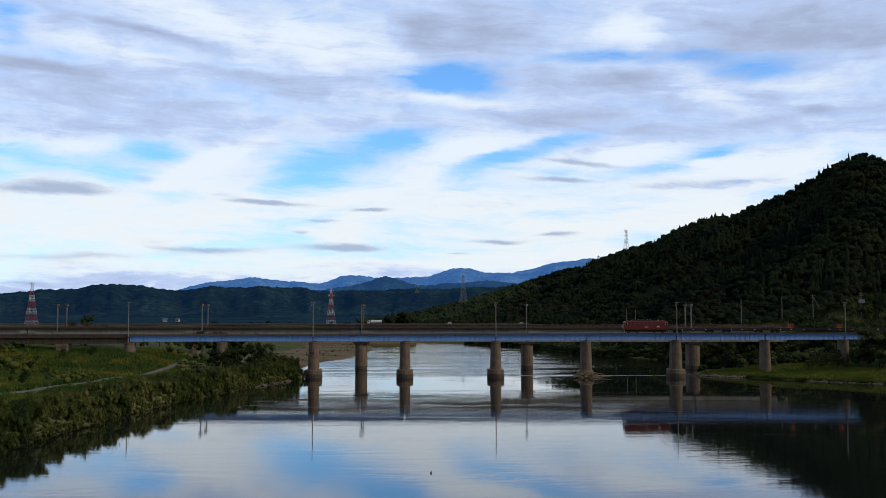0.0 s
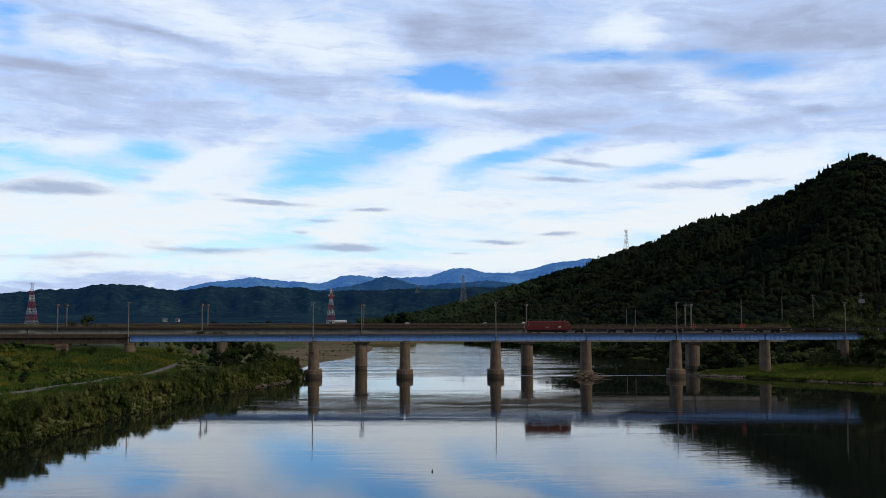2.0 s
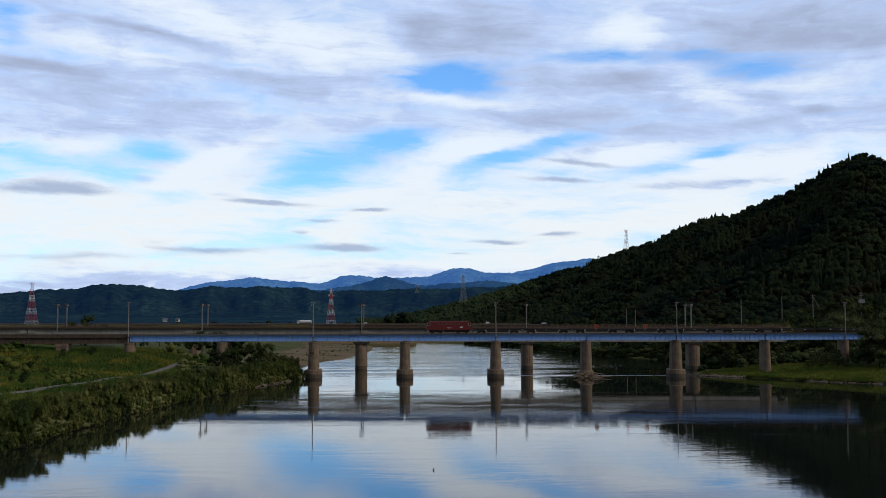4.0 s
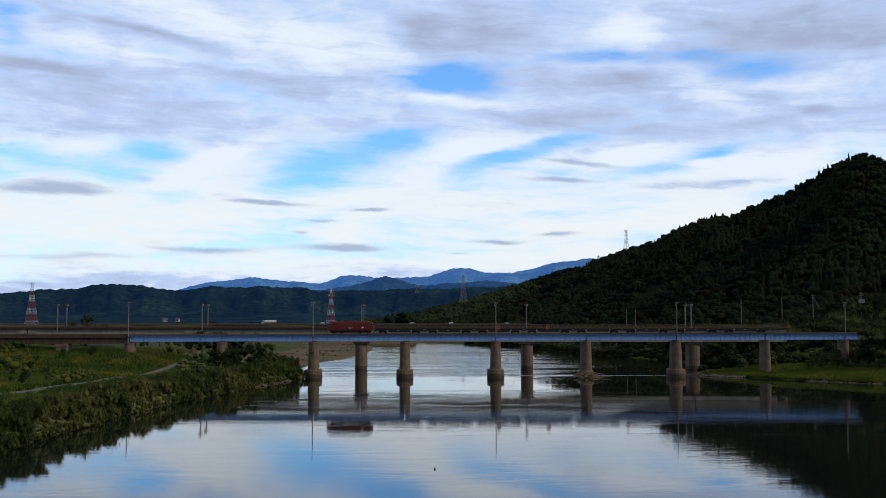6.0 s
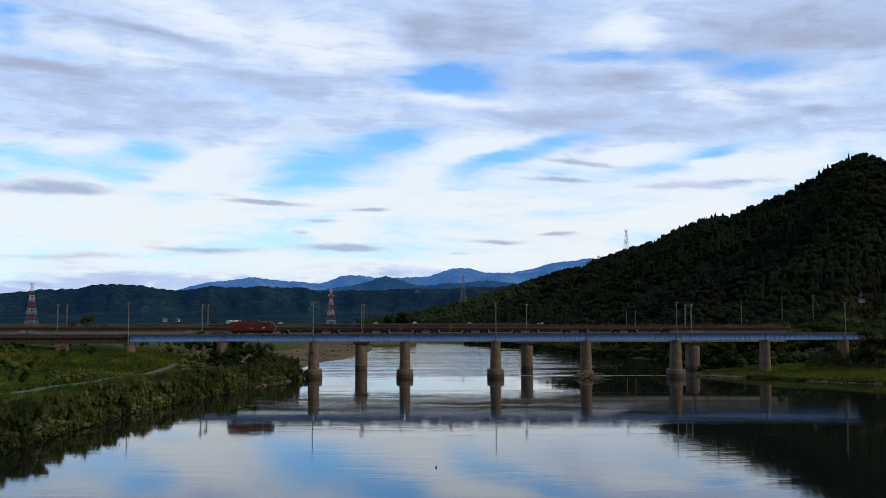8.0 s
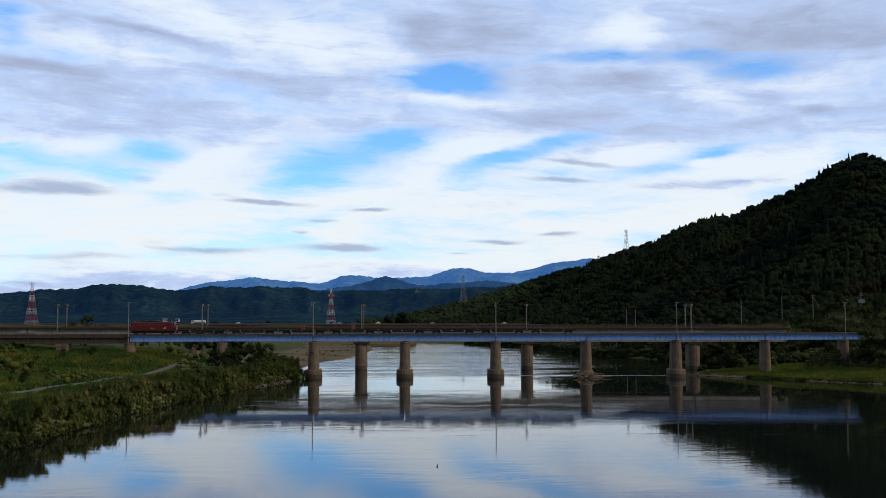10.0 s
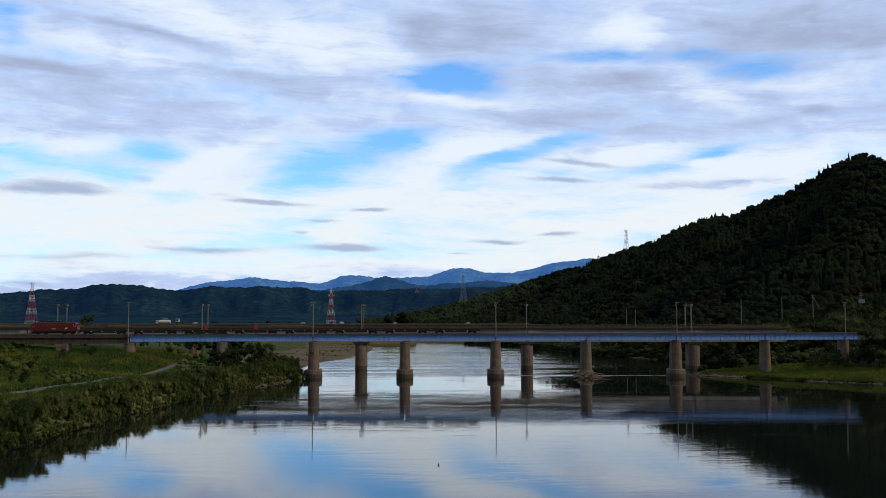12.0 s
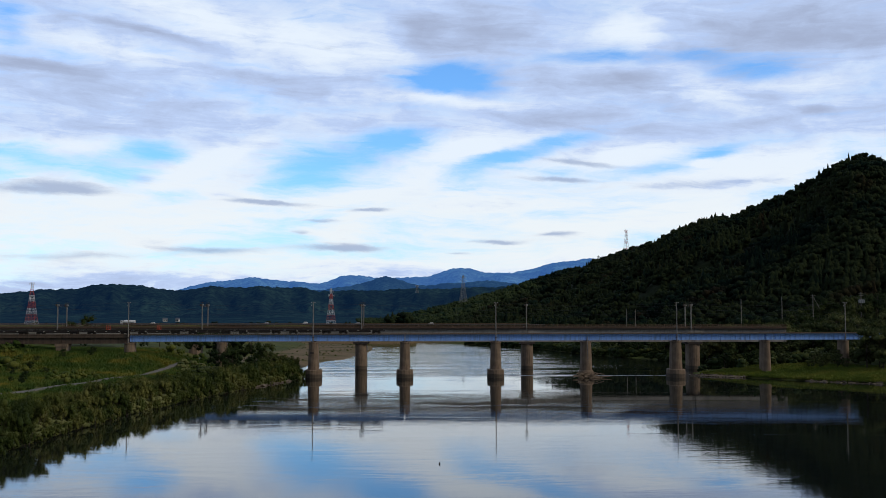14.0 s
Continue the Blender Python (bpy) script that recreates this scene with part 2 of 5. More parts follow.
def make_water():
    def build(n, bs):
        co = n.add("ShaderNodeTexCoord").outputs["Object"]
        s = n.add("ShaderNodeSeparateXYZ", ins={0: co})
        flat = n.add("ShaderNodeMapping", ins={0: co, 3: (0.30, 1.0, 1.0)})
        rip = n.noise(flat.outputs[0], 1.3, 4.0, 0.6, 0.3)
        wave = n.noise(flat.outputs[0], 0.42, 3.0, 0.6, 0.4)
        swell = n.noise(flat.outputs[0], 0.12, 3.0, 0.5, 0.5)
        bands = n.noise(n.add("ShaderNodeMapping", ins={0: co, 3: (0.012, 0.05, 1.0)}).outputs[0], 1.0, 5.0, 0.65, 0.9)
        run = n.smooth(s.outputs[1], 310.0, 400.0)      # shallow, running water above the bridges, still along the right bank
        still = n.m("MULTIPLY_ADD", n.m("MULTIPLY", n.smooth(s.outputs[0], 14.0, 50.0), n.smooth(s.outputs[1], 225.0, 290.0)), -0.9, 1.0)
        race = n.m("MULTIPLY", n.smooth(s.outputs[1], 205.0, 232.0), n.m("SUBTRACT", 1.0, n.smooth(s.outputs[1], 255.0, 290.0)))     # a rippled belt below the piers
        gust = n.m("MULTIPLY_ADD", run, 5.0, n.m("MULTIPLY_ADD", race, 0.20, 0.09))
        amount = n.m("MULTIPLY_ADD", n.m("MULTIPLY", n.smooth(bands, 0.45, 0.58), gust), still, n.m("MULTIPLY", still, n.m("MULTIPLY_ADD", run, 0.5, 0.08)))
        h = n.m("MULTIPLY", n.m("MULTIPLY_ADD", rip, 0.6, n.m("MULTIPLY_ADD", wave, 0.4, swell)), amount)
        b = n.add("ShaderNodeBump", ins={"Height": h, "Strength": WATER_BUMP, "Distance": 1.0})
        n.put(bs.inputs["Normal"], b.outputs[0])
        c = n.mix(n.smooth(swell, 0.3, 0.7), (0.007, 0.010, 0.009, 1), (0.012, 0.015, 0.012, 1))
        n.put(bs.inputs["Base Color"], c)
        n.put(bs.inputs["Roughness"], n.m("MULTIPLY_ADD", n.m("MINIMUM", amount, 0.6), 0.06, 0.015))
        bs.inputs["IOR"].default_value = 1.4
    return material("river_water", build)


WATER_BUMP = 0.05
M_WATER = make_water()


def make_ground_material():
    def build(n, bs):
        geo = n.add("ShaderNodeNewGeometry")
        p = geo.outputs["Position"]
        s = n.add("ShaderNodeSeparateXYZ", ins={0: p})
        big = n.noise(p, 0.035, 5.0, 0.6)
        mid = n.noise(p, 0.3, 5.0, 0.65)
        fine = n.noise(p, 2.5, 4.0, 0.6)
        grass = n.ramp(big, [(0.25, (0.040, 0.056, 0.014)), (0.5, (0.075, 0.090, 0.020)), (0.75, (0.15, 0.13, 0.03))])
        grass = n.mix(n.m("MULTIPLY", n.smooth(mid, 0.4, 0.7), 0.5), grass, (0.028, 0.040, 0.012, 1))
        sand = n.mix(mid, (0.23, 0.16, 0.09, 1), (0.15, 0.105, 0.055, 1))
        sand = n.mix(n.smooth(big, 0.42, 0.66), sand, (0.10, 0.085, 0.03, 1))
        low = n.m("MULTIPLY", n.m("MULTIPLY", n.smooth(s.outputs[1], 345.0, 395.0), n.m("SUBTRACT", 1.0, n.smooth(s.outputs[0], -25.0, 15.0))), n.m("SUBTRACT", 1.0, n.smooth(n.m("MULTIPLY_ADD", mid, 1.0, s.outputs[2]), 1.3, 2.3)))
        c = n.mix(low, grass, sand)
        wood = n.smooth(s.outputs[2], 10.0, 20.0)
        c = n.mix(wood, c, (0.018, 0.026, 0.010, 1))
        c = n.mix(n.m("MULTIPLY", n.smooth(fine, 0.4, 0.7), 0.35), c, (0.02, 0.02, 0.01, 1))
        n.put(bs.inputs["Base Color"], c)
        bs.inputs["Roughness"].default_value = 0.95
        bs.inputs["Specular IOR Level"].default_value = 0.1
        b = n.add("ShaderNodeBump", ins={"Height": mid, "Strength": 0.6, "Distance": 0.3})
        n.put(bs.inputs["Normal"], b.outputs[0])
    return material("river_land", build)


M_LAND = make_ground_material()
M_BLUE = surface("blue_girder_paint", (0.23, 0.44, 0.86), (0.27, 0.48, 0.88), 0.25, 0.5, 0.0, 12, 0.08, (0.14, 0.21, 0.38), 0.05)
M_BROWN = surface("brown_girder", (0.075, 0.048, 0.031), (0.12, 0.082, 0.056), 0.4, 0.8, 0.0, 10, 0.2, (0.045, 0.03, 0.02), 0.08)
M_CONC = surface("old_concrete", (0.235, 0.165, 0.108), (0.15, 0.104, 0.068), 0.5, 0.9, 0.0, 9, 0.4, (0.055, 0.040, 0.028), 0.08, 0.04, 1.5)
M_PALE = surface("pale_concrete", (0.36, 0.33, 0.29), (0.26, 0.235, 0.20), 0.3, 0.9, 0.0, 9, 0.3, (0.16, 0.14, 0.12), 0.06, 0.03)
M_DARK = surface("dark_steel", (0.045, 0.036, 0.030), (0.075, 0.052, 0.038), 1.2, 0.7, 0.3, 6, 0.2, None, 0.15)
M_RUST = surface("rusty_steel", (0.23, 0.14, 0.09), (0.14, 0.085, 0.055), 1.5, 0.8, 0.1, 6, 0.2, None, 0.1)
M_BALLAST = surface("ballast", (0.16, 0.12, 0.09), (0.10, 0.08, 0.065), 0.6, 0.95, 0.0, 12, 0.8, None, 0.05, 0.06)
M_GALV = surface("galvanised_pole", (0.28, 0.26, 0.235), (0.20, 0.185, 0.165), 0.8, 0.6, 0.2, 6, 0.1, None, 0.1)
M_RED = surface("red_loco_paint", (0.15, 0.009, 0.006), (0.125, 0.008, 0.006), 0.5, 0.55, 0.0, 10, 0.03, (0.08, 0.008, 0.007), 0.0)


# ---------------------------------------------------------------- shape tools
def mesh_of(name, bm, mat):
    me = bpy.data.meshes.new(name)
    bm.normal_update()
    bm.to_mesh(me)
    bm.free()
    me.materials.append(mat)
    return me


def part(name, bm, mat, parent=None, label="", m=None):
    """Links a bmesh (or a ready mesh) as one mesh object under a thing or a part."""
    me = bm if isinstance(bm, bpy.types.Mesh) else mesh_of(name, bm, mat)
    ob = new(name, me)
    ob.parent = parent
    if m is not None:
        ob.matrix_basis = m
    return tagged(ob, label)


def box(bm, x0, x1, y0, y1, z0, z1, bevel=0.0):
    r = bmesh.ops.create_cube(bm, size=1.0, matrix=Matrix.Translation(((x0 + x1) / 2, (y0 + y1) / 2, (z0 + z1) / 2)) @ Matrix.Diagonal((x1 - x0, y1 - y0, z1 - z0, 1)))
    if bevel:
        es = list({e for v in r["verts"] for e in v.link_edges})
        bmesh.ops.bevel(bm, geom=es, offset=bevel, segments=2, affect="EDGES", profile=0.5)
    return bm


def rod(bm, p, q, r0, r1=None, n=6):
    """A round bar from p to q."""
    p, q = Vector(p), Vector(q)
    r1 = r0 if r1 is None else r1
    m = Matrix.Translation((p + q) / 2) @ (q - p).to_track_quat("Z", "Y").to_matrix().to_4x4()
    bmesh.ops.create_cone(bm, cap_ends=True, segments=n, radius1=r0, radius2=r1, depth=(q - p).length, matrix=m)
    return bm


def loft(bm, rings):
    """Closes rings of points, one above another, into a solid."""
    vs = [[bm.verts.new(p) for p in ring] for ring in rings]
    k = len(vs[0])
    for a, b in zip(vs, vs[1:]):
        for i in range(k):
            bm.faces.new((a[i], a[(i + 1) % k], b[(i + 1) % k], b[i]))
    bm.faces.new(vs[0][::-1]), bm.faces.new(vs[-1])
    return bm


def merged(name, templates, places, mat, parent=None, soft=False):
    """One mesh out of many placed copies: templates are (verts, faces-of-equal-size) arrays, places are (template index, 4x4)."""
    vs, fs, base, k = [], [], 0, templates[0][1].shape[1]
    for i, m in places:
        v, f = templates[i]
        m = np.asarray(m)
        vs.append(v @ m[:3, :3].T + m[:3, 3])
        fs.append(f + base)
        base += len(v)
    v, f = np.concatenate(vs), np.concatenate(fs)
    me = bpy.data.meshes.new(name)
    me.vertices.add(len(v)), me.loops.add(f.size), me.polygons.add(len(f))
    me.vertices.foreach_set("co", v.astype(np.float32).ravel())
    me.loops.foreach_set("vertex_index", f.astype(np.int32).ravel())
    me.polygons.foreach_set("loop_start", np.arange(0, f.size, k, dtype=np.int32))
    me.polygons.foreach_set("use_smooth", np.full(len(f), soft))
    me.update(calc_edges=True)
    me.materials.append(mat)
    ob = new(name, me)
    ob.parent = parent
    return ob


def placed(x, y, z, sx, sy=None, sz=None, rz=0.0, lean=0.0):
    sy, sz = sx if sy is None else sy, sx if sz is None else sz
    return Matrix.Translation((x, y, z)) @ Matrix.Rotation(rz, 4, "Z") @ Matrix.Rotation(lean, 4, "X") @ Matrix.Diagonal((sx, sy, sz, 1))


# ---------------------------------------------------------------- the land
def sm(v, lo, hi):
    t = np.clip((v - lo) / (hi - lo), 0, 1)
    return t * t * (3 - 2 * t)


ROAD_Y, ROAD_Z = 750.0, 12.6
LEFT_BANK = ((-900, 0, 149, 200, 240, 289, 322, 345, 380, 440, 463, 560, 656, 694, 752, 820, 900),
             (-62, -62, -61.8, -61, -57.7, -49.4, -42.5, -47, -52, -48.6, -42, -38, -41, -60, -140, -330, -700))
RIGHT_BANK = ((-900, 0, 280, 296, 308, 330, 340, 354, 375, 400, 451, 516, 612, 694, 752, 820, 900),
              (125, 125, 126, 122.6, 108.5, 90, 80, 82, 92, 98, 94, 70, 54, 17, -33, -180, -500))
# the wooded hill: bearing in degrees, crest distance, crest height, foot distance
HILL = ((-6, -3, 0.5, 3.5, 6.5, 8, 9.5, 11, 12.4, 14, 15.2, 16.8, 18, 19.3, 20.6, 21.3, 22.4, 25, 32, 45, 70),
        (2300, 2200, 1900, 1650, 1450, 1350, 1250, 1150, 1080, 1020, 980, 950, 930, 910, 900, 890, 880, 860, 800, 760, 700),
        (0, 5, 30, 53, 69, 76, 83, 86, 94, 99, 98, 107, 113, 122, 133, 136, 130, 104, 84, 66, 40),
        (1500, 1300, 980, 800, 690, 640, 590, 545, 510, 490, 478, 462, 452, 444, 438, 434, 430, 420, 380, 340, 300))


def lumps(x, y, size, seed=0.0):
    """Smooth uneven ground, about -1 to 1."""
    x, y = x / size, y / size
    return (np.sin(x * 1.7 + 1.3 * np.sin(y * 1.1 + seed)) + np.sin(y * 2.1 + 1.7 * np.sin(x * 0.9 + seed * 2)) + 0.6 * np.sin(3.1 * x + 2.3 * y + seed)) / 2.6


def land(x, y):
    """Height of the ground over the water."""
    x, y = np.asarray(x, float), np.asarray(y, float)
    r = np.hypot(x, y)
    az = np.degrees(np.arctan2(x, y))
    dl, dr = np.interp(y, *LEFT_BANK) - x, x - np.interp(y, *RIGHT_BANK)
    d = np.maximum(np.maximum(dl, dr), y - 905) + 0.5 * lumps(x, y, 5.0, 1.0)
    left = dl > dr
    bar = left * sm(y, 385, 420) * (1 - sm(y, 690, 730))
    far = sm(y, 700, 900)
    hl = 1.5 * (1 - np.exp(-np.maximum(d, 0) / 3.0)) + 1.6 * sm(d, 8, 40) + 3.2 * sm(d, 60, 130) + 4.6 * sm(d, 22, 52) * sm(y, 285, 332) + 0.25 * lumps(x, y, 11.0)
    hr = 1.0 * (1 - np.exp(-np.maximum(d, 0) / 4.0)) + 1.7 * sm(d, 5, 26) + 2.6 * sm(d, 28, 56) + 4 * sm(d, 50, 110)
    hb = 0.85 * (1 - np.exp(-np.maximum(d, 0) / 9.0)) + 0.15 * lumps(x, y, 13.0) + 6.5 * sm(d, 34, 75)
    h = np.where(left, hl * (1 - bar) + hb * bar, hr)
    h = h * (1 - far) + np.minimum(h, 4.0) * far
    h = np.where(d < 0, np.maximum(-3.0, d * 0.45), h)
    rc, zc, rb = (np.interp(az, HILL[0], c) for c in HILL[1:])
    up = np.clip((r - rb) / (rc - rb), 0, 1)
    down = np.clip((r - rc) / (0.8 * rc), 0, 1)
    hill = zc * (0.55 * up + 0.45 * up * up * (3 - 2 * up)) * (1 - sm(down, 0.0, 1.0)) * (1 + 0.05 * lumps(x, y, 60.0, 2.0) * up * (1 - up) * 4 + 0.55 * lumps(x, y, 95.0, 0.4) * up * (1 - up))
    hill = hill * ((az > -6) & (az < 70))
    h = np.maximum(h, np.where(d > 0, h * 0.3 + hill, h))
    cut = (1 - sm(np.abs(y - ROAD_Y), 7, 20)) * (x > -20) * (x < 330)      # the road runs in a cutting round the hill
    bank = (1 - sm(np.abs(y - ROAD_Y), 6, 22)) * (x <= -20)               # and on a bank over the flats
    h = h * (1 - cut) + np.minimum(h, ROAD_Z - 0.3) * cut
    return h * (1 - bank) + np.maximum(h, ROAD_Z - 0.3) * bank


def make_land():
    azs = np.radians(np.concatenate([np.linspace(-180, -34, 40)[:-1], np.linspace(-34, 34, 330), np.linspace(34, 180, 40)[1:-1]]))
    rs = np.concatenate([[0.5], np.geomspace(25, 1100, 210), np.geomspace(1130, 4900, 45)])
    a, r = np.meshgrid(azs, rs)
    x, y = r * np.sin(a), r * np.cos(a)
    v = np.stack([x, y, land(x, y)], -1).reshape(-1, 3)
    k = len(azs)
    i = np.arange(len(rs) - 1)[:, None] * k
    j = np.arange(k)
    q = np.stack([i + j, i + (j + 1) % k, i + k + (j + 1) % k, i + k + j], -1).reshape(-1, 4)
    ob = merged("ground", [(v, q)], [(0, np.eye(4))], M_LAND)
    ob.data.polygons.foreach_set("use_smooth", np.ones(len(q), bool))
    tagged(ob, "grassy river flats, sandbar and foot of a wooded hill", "ground", kind="structure")
    bm = bmesh.new()
    bmesh.ops.create_grid(bm, x_segments=2, y_segments=2, size=1.0, matrix=Matrix.Translation((-200, 150, 0)) @ Matrix.Diagonal((700, 800, 1, 1)))
    tagged(part("water", bm, M_WATER), "calm dark river water mirroring the cloudy sky", "river", kind="structure")


make_land()


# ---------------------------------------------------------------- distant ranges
def make_range_material(name, wood, haze_glow, k):
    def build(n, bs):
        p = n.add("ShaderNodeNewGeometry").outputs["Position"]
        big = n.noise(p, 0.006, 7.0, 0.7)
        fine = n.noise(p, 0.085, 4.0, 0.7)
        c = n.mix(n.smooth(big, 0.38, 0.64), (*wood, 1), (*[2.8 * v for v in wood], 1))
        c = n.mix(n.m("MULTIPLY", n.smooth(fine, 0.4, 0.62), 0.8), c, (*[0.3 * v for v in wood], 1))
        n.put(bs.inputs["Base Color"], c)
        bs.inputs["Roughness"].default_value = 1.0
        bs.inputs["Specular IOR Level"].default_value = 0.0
        # the haze of the air is put in as an even blue emission
        n.put(bs.inputs["Emission Color"], (*haze_glow, 1))
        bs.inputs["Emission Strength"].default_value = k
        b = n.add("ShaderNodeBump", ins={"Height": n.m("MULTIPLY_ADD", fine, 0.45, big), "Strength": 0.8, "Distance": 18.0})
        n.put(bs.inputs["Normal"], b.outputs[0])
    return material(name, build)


def make_range(name, label, bearings, heights, dist, mat, rough, seed, skirt=0.0):
    """A range of hills: a ridge line that falls to its foot on both sides, with spurs and tree tops."""
    az = np.arange(bearings[0], bearings[-1], 0.02)
    crest = np.interp(az, bearings, heights)
    crest = np.convolve(np.pad(crest, 12, mode="edge"), np.ones(25) / 25, mode="valid")
    rng = np.random.RandomState(seed)
    tops = np.convolve(rng.rand(len(az) + 4) - 0.5, np.ones(5) / 2.2, mode="valid") + 0.8 * np.convolve(rng.rand(len(az) + 14) - 0.5, np.ones(15) / 4, mode="valid")
    tops = rough * tops
    crest = crest + 0.8 * rough * np.sin(az * 9 + seed) * np.sin(az * 3.7)
    u = np.linspace(0, 11, 23)
    prof = np.interp(u, np.arange(12), [0.09 * skirt, 0.12 * skirt, 0.17, 0.3, 0.5, 0.7, 0.86, 0.96, 1.0, 0.9, 0.5, 0.0])
    back = np.interp(u, np.arange(12), [-1500, -1050, -650, -430, -320, -220, -130, -50, 0, 90, 250, 420.0]) * dist / 3000
    rows = []
    for p, b in zip(prof, back):
        d = dist + b + 60 * np.sin(az * 2.3 + seed) * dist / 3000 + (1 - p) * p * dist / 3000 * (70 * np.sin(az * 5.1 + 2 * seed) + 170 * lumps(az + 0.5 * p, p * 3 + 0 * az, 0.55, seed) + 70 * lumps(az - 0.3 * p, p * 5 + 0 * az, 0.21, seed + 1))
        z = crest * p * (1 + 0.10 * (1 - p) * np.sin(az * 2.3 + seed)) + tops * (p > 0.97)
        rows.append(np.stack([d * np.sin(np.radians(az)), d * np.cos(np.radians(az)), z], -1))
    v = np.concatenate(rows)
    k = len(az)
    i, j = np.arange(len(prof) - 1)[:, None] * k, np.arange(k - 1)
    q = np.stack([i + j, i + j + 1, i + k + j + 1, i + k + j], -1).reshape(-1, 4)
    return tagged(merged(name, [(v, q)], [(0, np.eye(4))], mat, None, True), label, "mountains", kind="structure")


# haze stands in these colours as blue emission, strongest on the far range
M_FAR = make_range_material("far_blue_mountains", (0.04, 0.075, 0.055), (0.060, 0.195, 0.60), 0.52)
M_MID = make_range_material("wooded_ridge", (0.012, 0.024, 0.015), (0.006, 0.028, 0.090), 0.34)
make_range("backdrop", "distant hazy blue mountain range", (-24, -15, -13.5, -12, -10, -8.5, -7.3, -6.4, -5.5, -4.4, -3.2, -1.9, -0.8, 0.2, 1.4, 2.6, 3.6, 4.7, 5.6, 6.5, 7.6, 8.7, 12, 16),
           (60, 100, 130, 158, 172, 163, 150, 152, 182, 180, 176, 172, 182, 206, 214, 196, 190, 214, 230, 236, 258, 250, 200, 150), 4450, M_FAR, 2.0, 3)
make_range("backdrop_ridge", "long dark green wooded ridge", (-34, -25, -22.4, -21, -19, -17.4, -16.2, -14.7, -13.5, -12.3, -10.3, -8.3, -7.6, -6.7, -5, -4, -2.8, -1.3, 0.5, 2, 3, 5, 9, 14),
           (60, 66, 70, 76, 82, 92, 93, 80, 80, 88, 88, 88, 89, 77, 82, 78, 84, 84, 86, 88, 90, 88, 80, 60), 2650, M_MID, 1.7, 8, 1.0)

# these hills carry their haze as blue emission too
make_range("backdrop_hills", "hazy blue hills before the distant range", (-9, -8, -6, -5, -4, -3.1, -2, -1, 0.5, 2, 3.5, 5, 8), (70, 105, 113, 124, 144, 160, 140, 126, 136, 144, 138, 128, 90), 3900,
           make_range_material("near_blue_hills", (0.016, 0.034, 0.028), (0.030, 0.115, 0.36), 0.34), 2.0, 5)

# ---------------------------------------------------------------- the railway bridges
S1 = 0.03                                      # the near bridge turns slightly away
TURN1 = math.degrees(math.atan(S1))
PIERS = [-95.4 + 27.9 * k for k in range(8)] + [124.5]
RAIL1 = 13.45                                  # rail height of the near bridge at x = 0


def near(x):
    """A point on the near bridge's axis."""
    return x, 330.35 + S1 * x


def deck1(x):
    return 13.08 + 0.0024 * x


def oval(w, d, z, n=20):
    """A pier's outline: straight flanks and round noses."""
    out = []
    for i in range(n):
        a = 2 * math.pi * i / n
        y = math.sin(a) * w / 2 + (math.copysign(d / 2 - w / 2, math.sin(a)) if abs(math.sin(a)) > 1e-6 else 0)
        out.append((math.cos(a) * w / 2, y, z))
    return out


